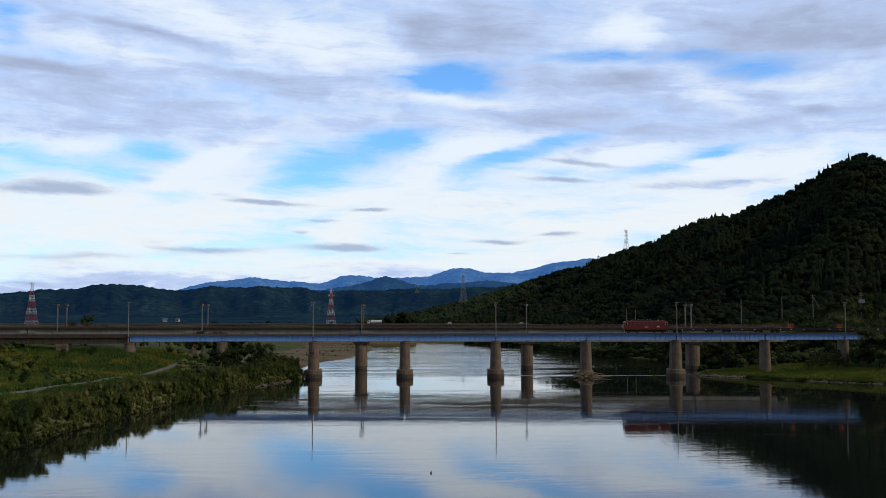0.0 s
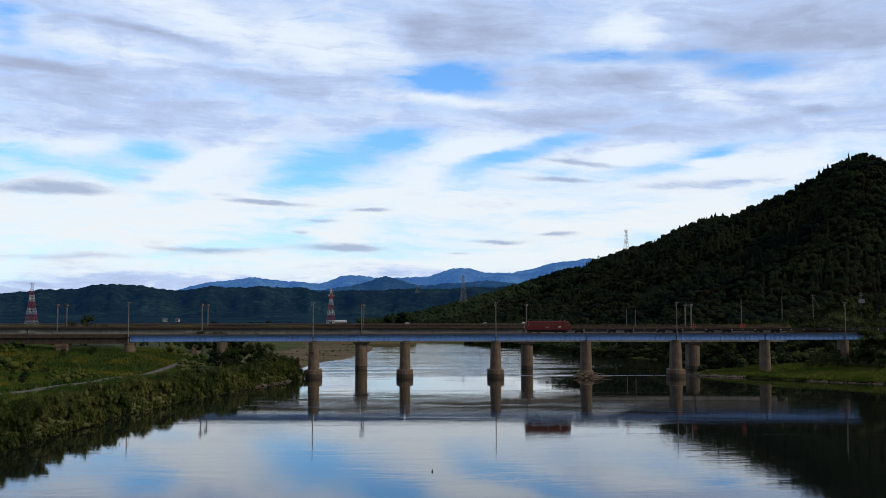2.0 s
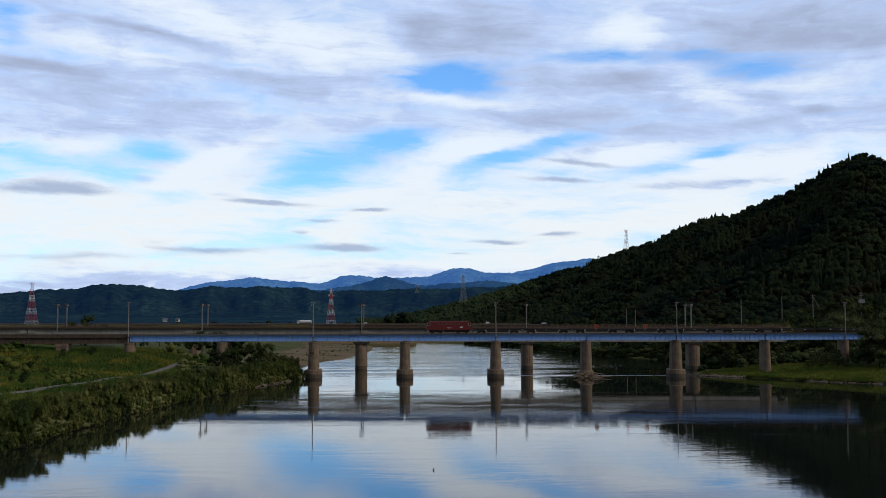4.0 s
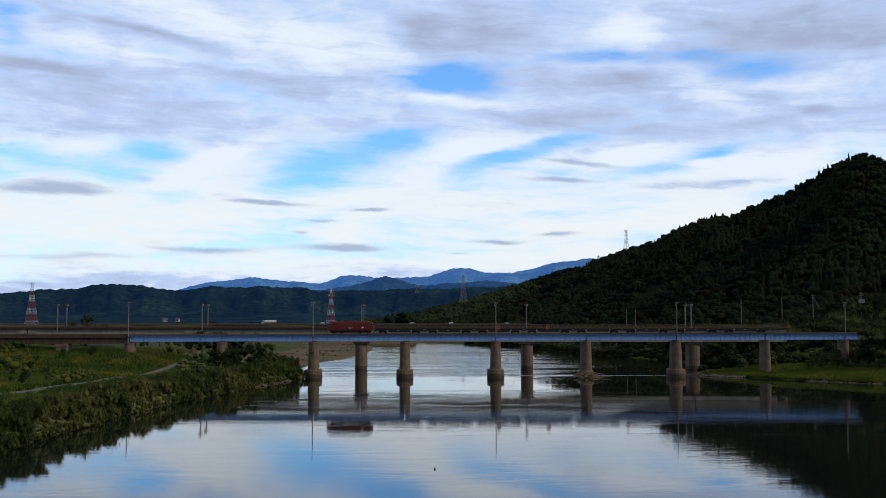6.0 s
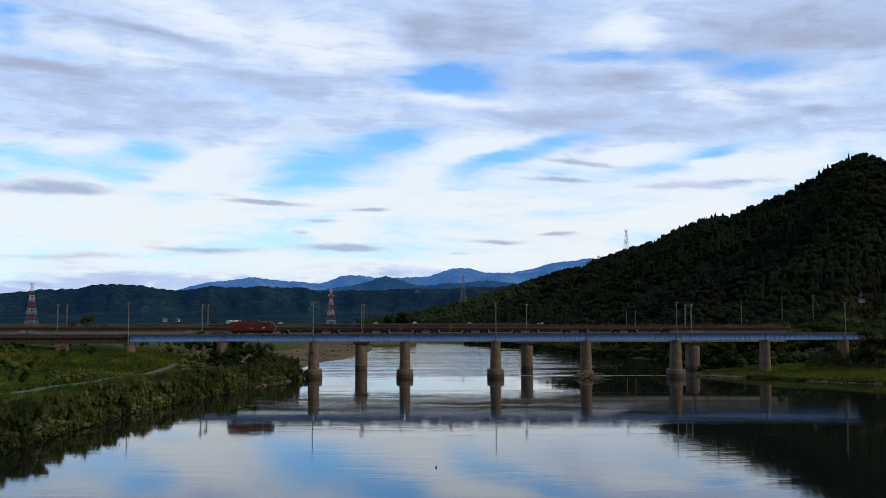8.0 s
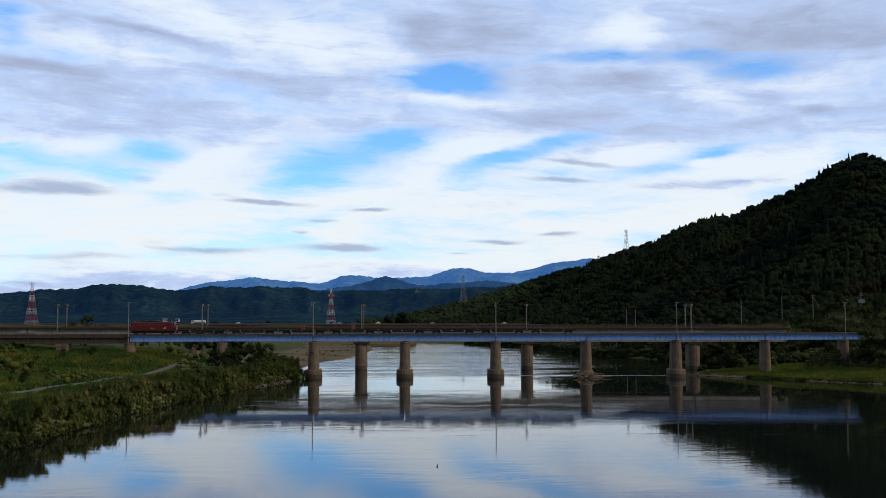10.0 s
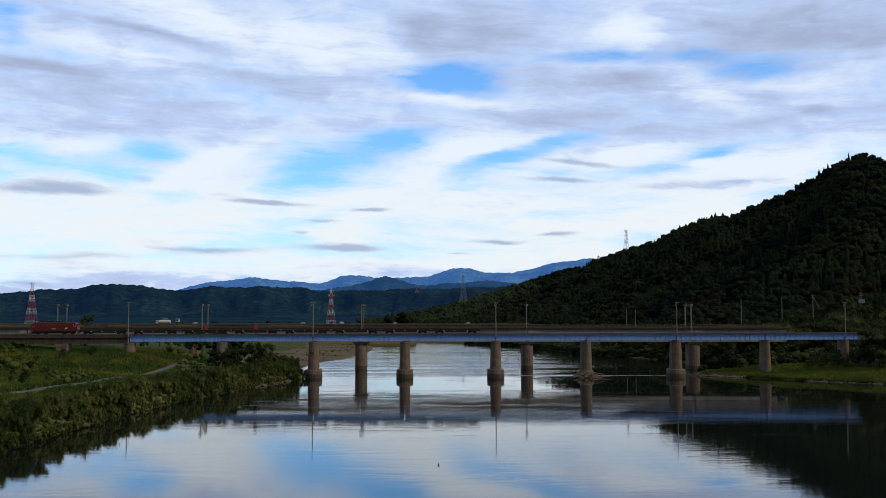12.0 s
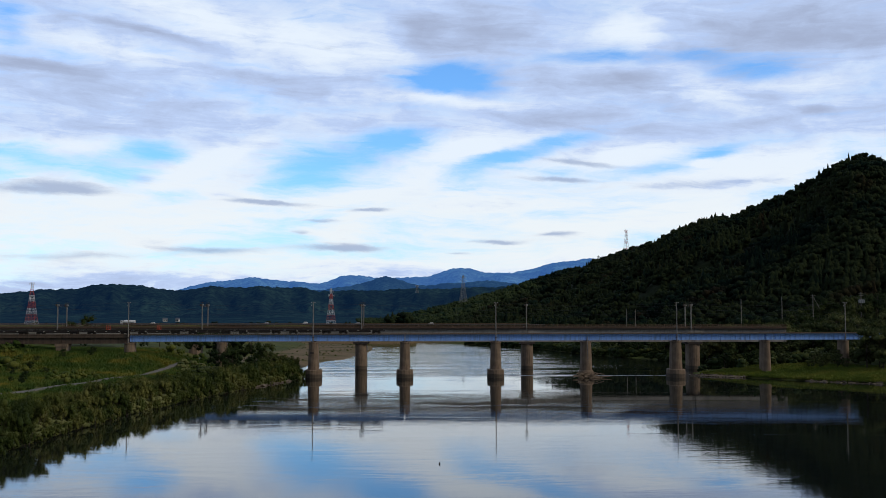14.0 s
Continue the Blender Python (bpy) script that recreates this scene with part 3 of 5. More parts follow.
def make_near_bridge():
    bridge = tagged(new("railway_bridge"), "blue steel plate girder railway bridge on concrete piers", "bridge", kind="structure")
    girder_data = {}
    for i, (x0, x1) in enumerate(zip(PIERS, PIERS[1:] + [PIERS[-1] + 12])):
        span = round(x1 - x0, 2)
        xm, zm = (x0 + x1) / 2, deck1((x0 + x1) / 2)
        g = new("girder")
        g.parent = bridge
        g.matrix_basis = pose(*near(xm), zm, 0, -math.degrees(math.atan(0.0024)), TURN1)
        L = span / 2 - 0.12
        if span not in girder_data:
            web, fl, st = bmesh.new(), bmesh.new(), bmesh.new()
            for y in (-0.95, 0.95):
                box(web, -L, L, y - 0.02, y + 0.02, -1.78, 0)
                box(fl, -L, L, y - 0.22, y + 0.22, -1.84, -1.76), box(fl, -L, L, y - 0.22, y + 0.22, -0.04, 0.04)
            for k in range(5):
                box(web, -L + 0.4 + k * (2 * L - 0.8) / 4 - 0.05, -L + 0.4 + k * (2 * L - 0.8) / 4 + 0.05, -0.93, 0.93, -1.6, -0.2)
            box(st, -0.05, 0.05, -0.17, 0.0, -1.75, -0.05)
            girder_data[span] = mesh_of("web", web, M_BLUE), mesh_of("flange", fl, M_BLUE), mesh_of("stiffener", st, M_BLUE)
        w, f, s = girder_data[span]
        part("web", w, None, g), part("flange", f, None, g)
        count = round(2 * L / 1.55)
        for k in range(count + 1):
            part("stiffener", s, None, g, "", pose(-L + 0.06 + k * (2 * L - 0.12) / count, -0.97, 0))
        bm = bmesh.new()
        for y in (-0.95, 0.95):
            box(bm, -L, -L + 0.6, y - 0.3, y + 0.3, -2.15, -1.84), box(bm, L - 0.6, L, y - 0.3, y + 0.3, -2.15, -1.84)
        part("bearing", bm, M_DARK, g)
    # piers
    for i, x in enumerate(PIERS):
        top = deck1(x) - 2.15
        b = -1.5
        wide = 0.72 if i >= 7 else 1.0
        p = new("pier")
        p.parent = bridge
        p.matrix_basis = pose(*near(x), 0, 0, 0, TURN1)
        bm = bmesh.new()
        loft(bm, [oval(3.7 * wide, 6.4, b), oval(2.85 * wide, 5.4, top - 0.5), oval(2.75 * wide, 5.3, top - 0.5)])
        part("shaft", bm, M_CONC, p)
        bm = bmesh.new()
        loft(bm, [oval(3.05 * wide, 5.6, top - 0.5), oval(3.15 * wide, 5.7, top - 0.4), oval(3.15 * wide, 5.7, top)])
        part("pier_cap", bm, M_CONC, p)
        if 2 <= i <= 6 and i != 5:
            bm = bmesh.new()
            loft(bm, [oval(5.3, 8.2, -1.5), oval(5.15, 8.0, 2.3), oval(4.9, 7.7, 2.5)])
            part("footing", bm, M_CONC, p)
        if i == 5:
            bm = bmesh.new()
            loft(bm, [oval(5.0, 7.8, -1.5), oval(4.2, 7.0, 1.9), oval(3.8, 6.6, 2.2)])
            part("footing", bm, M_CONC, p)
            bm = bmesh.new()
            rod(bm, (0.2, -2.9, 2.4), (0.1, -2.75, top + 1.5), 0.09)
            part("drain_pipe", bm, M_GALV, p, "pale grey drain pipe")
        if i == 2:
            bm = bmesh.new()
            box(bm, -0.85, 0.25, -3.0, -2.55, 7.3, 7.9, 0.05)
            part("bracket", bm, M_DARK, p, "dark steel bracket")
    # brown girders over the left bank
    xs = [PIERS[0] - 20.2 * k for k in range(10)]
    for x1, x0 in zip(xs, xs[1:]):
        xm = (x0 + x1) / 2
        g = new("approach_girder")
        g.parent = bridge
        g.matrix_basis = pose(*near(xm), deck1(xm), 0, 0, TURN1)
        L = (x1 - x0) / 2 - 0.05
        bm = bmesh.new()
        box(bm, -L, L, -1.5, -1.1, -2.4, -0.6), box(bm, -L, L, 1.1, 1.5, -2.4, -0.6), box(bm, -L, L, -2.0, 2.0, -0.6, 0.15, 0.05)
        for k in range(5):
            box(bm, -L + k * L / 2 * 0.98, -L + k * L / 2 * 0.98 + 0.25, -1.62, -1.5, -2.4, -0.6)
        part("beam", bm, M_BROWN, g)
        bm = bmesh.new()
        box(bm, -L, L, -2.05, -1.95, 0.15, 0.5, 0.02)
        part("kerb", bm, M_BROWN, g)
    for x in xs[1:]:
        bm = bmesh.new()
        box(bm, -1.6, 1.6, -2.2, 2.2, 0, deck1(x) - 2.4, 0.1)
        box(bm, -1.9, 1.9, -2.4, 2.4, deck1(x) - 3.3, deck1(x) - 2.4, 0.08)
        part("approach_pier", bm, M_CONC, bridge, "", pose(*near(x), 0, 0, 0, TURN1))
    # track
    x0, x1 = -280.0, 136.0
    xm, L = (x0 + x1) / 2, (x1 - x0) / 2
    m = pose(*near(xm), deck1(xm), 0, -math.degrees(math.atan(0.0024)), TURN1)
    bm = bmesh.new()
    for k in range(int(2 * L / 0.62)):
        box(bm, -L + k * 0.62, -L + k * 0.62 + 0.22, -1.25, 1.25, 0.04, 0.24)
    tagged(part("sleepers", bm, M_DARK, bridge, "dark timber sleepers", m), kind="stuff")
    for y in (-0.53, 0.53):
        bm = bmesh.new()
        box(bm, -L, L, y - 0.035, y + 0.035, 0.36, 0.41), box(bm, -L, L, y - 0.01, y + 0.01, 0.25, 0.36), box(bm, -L, L, y - 0.065, y + 0.065, 0.24, 0.262)
        part("rail", bm, M_RUST, bridge, "rust brown steel rail", m)
    bm = bmesh.new()
    box(bm, -L, L, 1.35, 2.0, 0.10, 0.16)
    part("walkway", bm, M_DARK, bridge, "dark steel walkway", m)
    bm = bmesh.new()
    box(bm, -L + 184, L, -1.62, -1.30, 0.05, 0.16)
    part("guard_timber", bm, M_DARK, bridge, "", m)
    bm = bmesh.new()
    for k in range(int((2 * L - 184) / 0.62)):
        box(bm, -L + 184 + k * 0.62, -L + 184.2 + k * 0.62, -1.66, -1.56, 0.16, 0.33)
    tagged(part("sleeper_ends", bm, M_GALV, bridge, "pale sleeper ends", m), kind="stuff")
    return bridge


make_near_bridge()


# the second bridge: long concrete box girder
Y2, DECK2 = 384.0, 14.4


def make_far_bridge():
    b = tagged(new("concrete_bridge"), "grey-brown concrete box girder railway bridge with railings", "bridge", kind="structure")
    x0, x1 = -330.0, 122.0
    cuts = [-325.2 + 59.2 * k for k in range(8)] + [x1]
    for a, c in zip(cuts, cuts[1:]):
        L = (c - a) / 2 - 0.06
        g = new("span")
        g.parent = b
        g.matrix_basis = pose((a + c) / 2, Y2, DECK2)
        bm = bmesh.new()
        box(bm, -L, L, -3.0, 3.0, -4.75, -0.35)
        for k in range(8):
            box(bm, -L + 0.2 + k * (2 * L - 0.7) / 7, -L + 0.5 + k * (2 * L - 0.7) / 7, -3.15, -3.0, -4.7, -0.4)
        part("box_girder", bm, M_PALE, g)
        bm = bmesh.new()
        box(bm, -L, L, -3.6, 5.2, -0.35, 0.0, 0.04)
        part("deck_slab", bm, M_BROWN, g)
        bm = bmesh.new()
        box(bm, -L, L, -3.6, -3.45, 0.0, 0.62, 0.03), box(bm, -L, L, -3.72, -3.6, -0.12, 0.16, 0.02), box(bm, -L, L, -3.74, -3.6, 0.50, 0.60, 0.02)
        part("parapet", bm, M_DARK, g, "dark parapet")
        bm = bmesh.new()
        rod(bm, (-L, -3.7, 0.32), (L, -3.7, 0.32), 0.06)
        part("cable_pipe", bm, M_RUST, g)
        bm = bmesh.new()
        for z in (0.85, 1.12, 1.45):
            box(bm, -L, L, -3.57, -3.49, z - 0.045, z + 0.045)
        for k in range(int(2 * L / 2.0)):
            box(bm, -L + 0.5 + k * 2.0, -L + 0.58 + k * 2.0, -3.57, -3.49, 0.6, 1.48)
        part("railing", bm, M_RUST, g, "rusty brown railing")
        bm = bmesh.new()
        box(bm, -L, L, -3.3, 4.4, 0.0, 0.45, 0.1)
        part("ballast_bed", bm, M_BALLAST, g)
    for k in range(1, 8):
        x = cuts[k]
        p = new("pier")
        p.parent = b
        p.matrix_basis = pose(x, Y2, 0)
        bm = bmesh.new()
        loft(bm, [oval(4.15, 8.5, -1.5), oval(4.05, 8.4, 8.9)])
        part("shaft", bm, M_CONC, p)
        bm = bmesh.new()
        box(bm, -2.6, 2.6, -4.4, 4.4, 8.9, 9.62, 0.08)
        part("pier_cap", bm, M_DARK, p, "dark pier cap")
        bm = bmesh.new()
        for s in (-1.55, 1.75):
            box(bm, x + s - 1.5, x + s + 1.3, Y2 - 3.3, Y2 - 3.16, DECK2 - 1.85, DECK2 - 0.1, 0.03)
        part("panel", bm, M_PALE, b, "pale concrete panel")
    bm = bmesh.new()
    for y in (-2.5, -1.43, 1.43, 2.5):
        box(bm, x0, x1, y - 0.035, y + 0.035, 0.45, 0.62)
    part("rail", bm, M_RUST, b, "", pose(0, Y2, DECK2))


make_far_bridge()


# ---------------------------------------------------------------- plants
M_WILLOW = foliage("willow_leaves", [(0.030, 0.046, 0.009), (0.067, 0.084, 0.017), (0.135, 0.135, 0.036)], 0.06, 0.7, 0.22, 0.1, 5.0)
M_MEADOW = foliage("meadow_weeds", [(0.050, 0.095, 0.018), (0.105, 0.140, 0.024), (0.25, 0.195, 0.030)], 0.055, 0.75, 0.16, 0.1, 3.0)
M_SHRUB = foliage("shrub_leaves", [(0.022, 0.042, 0.009), (0.050, 0.078, 0.016), (0.115, 0.125, 0.026)], 0.06, 0.75, 0.2, 0.08, 4.0)
M_GRASS = foliage("bank_grass", [(0.085, 0.130, 0.020), (0.160, 0.205, 0.030), (0.25, 0.25, 0.045)], 0.05)
M_LEAF = foliage("broad_leaves", [(0.014, 0.026, 0.008), (0.028, 0.044, 0.012), (0.060, 0.072, 0.020)], 0.04, 0.75, 0.2, 0.08, 4.0)
# leaf tones lightened in place of sunlight and haze on the far slope
M_SLOPE_SUNLIT = foliage("slope_forest", [(0.007, 0.020, 0.014), (0.017, 0.036, 0.021), (0.045, 0.062, 0.024)], 0.010, 0.85, 0.05, 0.03, 0.6)
# dark green leaf tones, lowered further to hold the cloud shade on the hill
M_HILL_SHADED = foliage("hill_forest", [(0.0026, 0.0090, 0.0085), (0.0075, 0.0175, 0.0120), (0.024, 0.033, 0.014)], 0.012, 0.85, 0.07, 0.02, 0.7, (0.024, 0.014, 0.009))
M_OLIVE = foliage("olive_leaves", [(0.030, 0.044, 0.014), (0.070, 0.086, 0.028), (0.15, 0.155, 0.056)], 0.06, 0.75, 0.22, 0.1, 4.0)
M_BARK = surface("bark", (0.07, 0.05, 0.035), (0.045, 0.035, 0.026), 3.0, 0.9, 0.0, 6, 0.6)
OCTA_V = np.array([(1, 0, 0), (0, 1, 0), (-1, 0, 0), (0, -1, 0), (0, 0, 1), (0, 0, -1)], float)
OCTA_F = np.array([(0, 1, 4), (1, 2, 4), (2, 3, 4), (3, 0, 4), (1, 0, 5), (2, 1, 5), (3, 2, 5), (0, 3, 5)])


def spin(rng):
    q = rng.randn(4)
    return np.array(Matrix.Rotation(rng.rand() * 6.28, 3, Vector(q[:3]).normalized()))


def join(pieces):
    vs, fs, base = [], [], 0
    for v, f in pieces:
        vs.append(v), fs.append(f + base)
        base += len(v)
    return np.concatenate(vs), np.concatenate(fs)


def unit_ball():
    """A coarse ball of twelve points and twenty faces."""
    bm = bmesh.new()
    bmesh.ops.create_icosphere(bm, subdivisions=1, radius=1.0)
    v, f = np.array([p.co for p in bm.verts]), np.array([[p.index for p in q.verts] for q in bm.faces])
    bm.free()
    return v, f


BALL_V, BALL_F = unit_ball()


def skin_leaf(rng, c, n, s, k, width=0.5, rise=0.6):
    """One leaf spray on the skin of a lobe: it lies along the skin, its tip turned up and out."""
    up = np.array([0, 0, 1.0])
    d = rise * (up - n * n[2]) + 0.45 * n + 0.45 * rng.randn(3)
    d /= np.linalg.norm(d) + 1e-6
    w = np.cross(d, n + 0.3 * rng.randn(3))
    w /= np.linalg.norm(w) + 1e-6
    p = c + n * s
    return np.array([p - w * k * width, p + w * k * width, p + d * 2 * k]), np.array([(0, 1, 2)])


def outward(rng):
    n = rng.randn(3)
    n /= np.linalg.norm(n)
    n[2] = abs(n[2]) * 0.9 + 0.1 * n[2]
    return n


def clump_crown(rng, count, size, leaves=26):
    """A far broad crown of unit height and width about one: uneven rounded boughs with sprays on their skin."""
    out, cs = [], []
    for i in range(count):
        z = 0.26 + 0.56 * rng.rand()
        r = 0.36 * math.sqrt(max(0.05, 1 - ((z - 0.42) / 0.56) ** 2)) * math.sqrt(rng.rand())
        s, a = size * (0.75 + 0.6 * rng.rand()), rng.rand() * 6.28
        c = np.array([r * math.cos(a), r * math.sin(a), z])
        v = (BALL_V * (0.76 + 0.46 * rng.rand(12, 1))) @ spin(rng).T * s * np.array([1, 1, 0.82])
        out.append((v + c, BALL_F))
        cs.append((c, s))
    for i in range(leaves):
        c, s = cs[rng.randint(count)]
        out.append(skin_leaf(rng, c, outward(rng), s * (0.85 + 0.2 * rng.rand()), 0.045 + 0.03 * rng.rand(), 0.7))
    return join(out)


def cone_crown(rng, tiers, leaves=22):
    """A far conifer of unit height: ragged drooping tiers, one above another, and loose twigs."""
    out = []
    for i in range(tiers):
        z = 0.08 + 0.74 * i / tiers
        r, n = 0.34 * (1.02 - z) ** 0.75 * (0.85 + 0.3 * rng.rand()), 7
        a = rng.rand() * 6.28 + np.arange(n) * 6.283 / n
        k = r * (0.65 + 0.6 * rng.rand(n))
        v = np.concatenate([np.stack([k * np.cos(a), k * np.sin(a), z + 0.05 * rng.rand(n)], -1), [[0.01 * rng.randn(), 0.01 * rng.randn(), min(1.0, z + 0.27)]]])
        out.append((v, np.array([(j, (j + 1) % n, n) for j in range(n)])))
    for i in range(leaves):
        z, b = rng.rand() ** 1.3 * 0.9, rng.rand() * 6.28
        n = np.array([math.cos(b), math.sin(b), 0.25])
        out.append(skin_leaf(rng, np.array([0, 0, z]), n, 0.22 * (1 - z), 0.035, 0.5, 0.1))
    return join(out)


def blade_tuft(rng, count):
    """A tuft of upright blades, one unit high and wide."""
    out = []
    for i in range(count):
        a, r = rng.rand() * 6.28, 0.42 * math.sqrt(rng.rand())
        b, k = rng.rand() * 6.28, 0.03 + 0.05 * rng.rand()
        p = np.array([r * math.cos(a), r * math.sin(a), 0.0])
        top = p + np.array([0.35 * rng.randn() * 0.6, 0.35 * rng.randn() * 0.6, 0.55 + 0.5 * rng.rand()])
        w = np.array([math.cos(b) * k, math.sin(b) * k, 0])
        out.append((np.array([p - w, p + w, top]), np.array([(0, 1, 2)])))
    return join(out)


def leaf_crown(rng, leaves, leaf, lobes, width, low, high, tall):
    """A near crown in metres: leaf sprays over the skin of several lobes, and a thin dark inside."""
    cs = []
    for i in range(lobes):
        a, t = rng.rand() * 6.28, 0.22 + 0.62 * rng.rand()
        z = low + (high - low) * t
        r = width * 0.40 * math.sqrt(rng.rand()) * math.sqrt(max(0.08, 1 - ((t - 0.4) / 0.62) ** 2))
        cs.append((np.array([r * math.cos(a), r * math.sin(a), z]), width * (0.11 + 0.09 * rng.rand()), np.array([1, 1, tall * (0.8 + 0.4 * rng.rand())])))
    out = []
    for c, s, k in cs:
        v = (BALL_V * (0.6 + 0.6 * rng.rand(12, 1))) @ spin(rng).T * s * 0.62
        out.append((v * k + c, BALL_F))
    for i in range(leaves):
        c, s, k = cs[rng.randint(lobes)]
        n = outward(rng)
        v, f = skin_leaf(rng, np.zeros(3), n, s * (0.55 + 0.65 * rng.rand()), leaf * (0.5 + 0.9 * rng.rand()), 0.32, 0.9)
        if c[2] + v[0][2] * k[2] > low * 0.4:
            out.append((v + (c + (k - 1) * np.array([0, 0, v[0][2]])), f))
    return join(out)


def make_tree(name, label, category, seed, height, width, leaves, leaf, lobes, mat, trunk=0.16, bush=False):
    """A plant with trunk or stems and a crown of leaf sprays."""
    rng = np.random.RandomState(seed)
    t = tagged(new(name), label, category)
    bm = bmesh.new()
    if bush:
        for i in range(5):
            a = rng.rand() * 6.28
            rod(bm, (0.2 * math.cos(a), 0.2 * math.sin(a), -0.4), (width * 0.3 * math.cos(a), width * 0.3 * math.sin(a), height * 0.6), 0.07, 0.02, 5)
        part("rootstock", bm, M_BARK, t)
    else:
        rod(bm, (0, 0, -0.6), (0.15, 0.1, height * 0.45), trunk * 1.3, trunk * 0.7, 7), rod(bm, (0.15, 0.1, height * 0.45), (0.0, 0.2, height * 0.85), trunk * 0.7, 0.04, 6)
        for i in range(6):
            a, z = i * 1.1 + rng.rand(), height * (0.3 + 0.08 * i)
            rod(bm, (0.1, 0.1, z), (width * 0.34 * math.cos(a), width * 0.34 * math.sin(a), z + height * 0.17), trunk * 0.4, 0.03, 5)
        part("trunk", bm, M_BARK, t)
    v, f = leaf_crown(rng, leaves, leaf, lobes, width, height * (0.03 if bush else 0.06), height, 1.5 if bush else 0.85)
    ob = merged("foliage" if bush else "crown", [(v, f)], [(0, np.eye(4))], mat, t, True)
    return t


def put_things(protos, places, group):
    """Copies of the prototypes at (x, y, scale, which); the first of each kind moves to its own place."""
    used = set()
    rng = random.Random(len(places))
    for x, y, s, k in places:
        m = pose(x, y, float(land(x, y)) - 0.1, 0, 0, rng.uniform(0, 360))
        p = protos[k % len(protos)]
        if k % len(protos) in used:
            ob = copy_thing(p, m)
        else:
            ob = p
            ob.matrix_basis = m
            used.add(k % len(protos))
        ob.scale = (s * rng.uniform(0.9, 1.12), s * rng.uniform(0.9, 1.12), s * rng.uniform(0.88, 1.1))
        tagged(ob, group=group)


def make_plants():
    rng = np.random.RandomState(5)
    # willows along the left bank
    bushes = [make_tree("willow_bush", "grey-green willow bush on the river bank", "bush", 20 + i, 5.0 + 0.4 * (i % 3), 5.0, 1900, 0.15, 20, M_WILLOW, bush=True) for i in range(5)]
    spots = []
    y = 118.0
    while y < 338:
        b = float(np.interp(y, *LEFT_BANK))
        for row, off in enumerate((-0.9, 1.0, 4.0, 7.4)):
            if rng.rand() < (1.0, 1.0, 0.92, 0.75)[row]:
                spots.append((b - off - rng.rand() * (0.9 if row == 0 else 2.0), y + rng.uniform(-1.2, 1.2) + row, (0.52, 0.84, 0.82, 0.62)[row] * rng.uniform(0.72, 1.2) * (1 - 0.12 * (y < 150)), rng.randint(5)))
        y += 3.0
    put_things(bushes, spots, "willow bushes along the bank")
    # larger trees by the bridge on the left and on the right bank
    trees = [make_tree("tree", "leafy dark green tree on the river bank", "tree", 40 + i, 9.0 + i % 3, 8.0 + 0.7 * (i % 2), 1500, 0.24, 24, M_LEAF) for i in range(4)]
    spots = [(-60, 306, 0.95, 0), (-65, 311, 0.9, 1), (-55.5, 312, 0.72, 3), (-51, 316, 0.75, 1), (-48, 319, 0.7, 0), (-62, 318, 0.75, 2), (-54, 321, 0.7, 3), (-50, 322, 0.66, 2),
             (-82, 357, 1.25, 1), (-75, 358, 1.4, 0), (-69, 357, 1.3, 3), (-64, 358, 1.1, 2), (-59, 357, 0.95, 1), (-100, 358, 0.55, 0), (-120, 358, 0.5, 2),
             (-147, 425, 1.05, 0), (-141, 424, 1.1, 2), (-136, 427, 1.0, 1), (-130, 424, 0.8, 3), (-112, 424, 0.92, 1), (-107, 426, 0.88, 2), (-84, 424, 0.95, 2), (-172, 424, 0.8, 3), (-186, 428, 0.85, 1)]
    low = []
    for i in range(64):
        y = rng.uniform(222, 328)
        spots.append((-84 - 0.17 * (y - 200) - 60 * rng.rand(), y, rng.uniform(0.14, 0.36), rng.randint(4)))
    for i in range(70):
        y = rng.uniform(396, 470)
        x = float(np.interp(y, *RIGHT_BANK)) + 2 + rng.rand() * 85
        spots.append((x, y, rng.uniform(0.8, 1.35), rng.randint(4)))
    for i in range(34):                              # bushes behind the grassy spit
        y = rng.uniform(322, 350)
        x = rng.uniform(104, 150) + 0.4 * (336 - y)
        low.append((x, y, rng.uniform(0.30, 0.55), rng.randint(3)))
    for i in range(40):
        y = rng.uniform(348, 376)
        x = float(np.interp(y, *RIGHT_BANK)) + 8 + rng.rand() * 60
        spots.append((x, y, rng.uniform(0.4, 0.75), rng.randint(4)))
    pale = [make_tree("willow_tree", "pale olive green willow on the river bank", "tree", 60 + i, 10.5, 8.5, 1600, 0.24, 24, M_OLIVE) for i in range(3)]
    put_things(pale, [(rng.uniform(100, 178), rng.uniform(396, 424), rng.uniform(1.05, 1.45), rng.randint(3)) for i in range(34)] + [(rng.uniform(122, 140), rng.uniform(310, 325), rng.uniform(1.0, 1.4), rng.randint(3)) for i in range(10)] + low, "pale willows on the far bank")
    for i in range(14):
        spots.append((rng.uniform(131, 152), rng.uniform(322, 346), rng.uniform(0.7, 1.1), rng.randint(4)))
    for i in range(46):                              # tall trees at the foot of the hill
        spots.append((rng.uniform(92, 190), rng.uniform(430, 474), rng.uniform(1.15, 1.5), rng.randint(4)))
    for i in range(26):
        y = rng.uniform(455, 690)
        spots.append((float(np.interp(y, *RIGHT_BANK)) + 4 + rng.rand() * 10, y, rng.uniform(0.7, 1.1), rng.randint(4)))
    spots = [s for s in spots if abs(s[1] - 384) > 9 or s[0] > 124]
    put_things(trees, spots, "trees on the river banks")
    # weeds and shrubs over the flats
    tufts = [clump_crown(np.random.RandomState(70 + i), 4, 0.27, 40) for i in range(5)] + [blade_tuft(np.random.RandomState(80 + i), 34) for i in range(4)]
    places = []
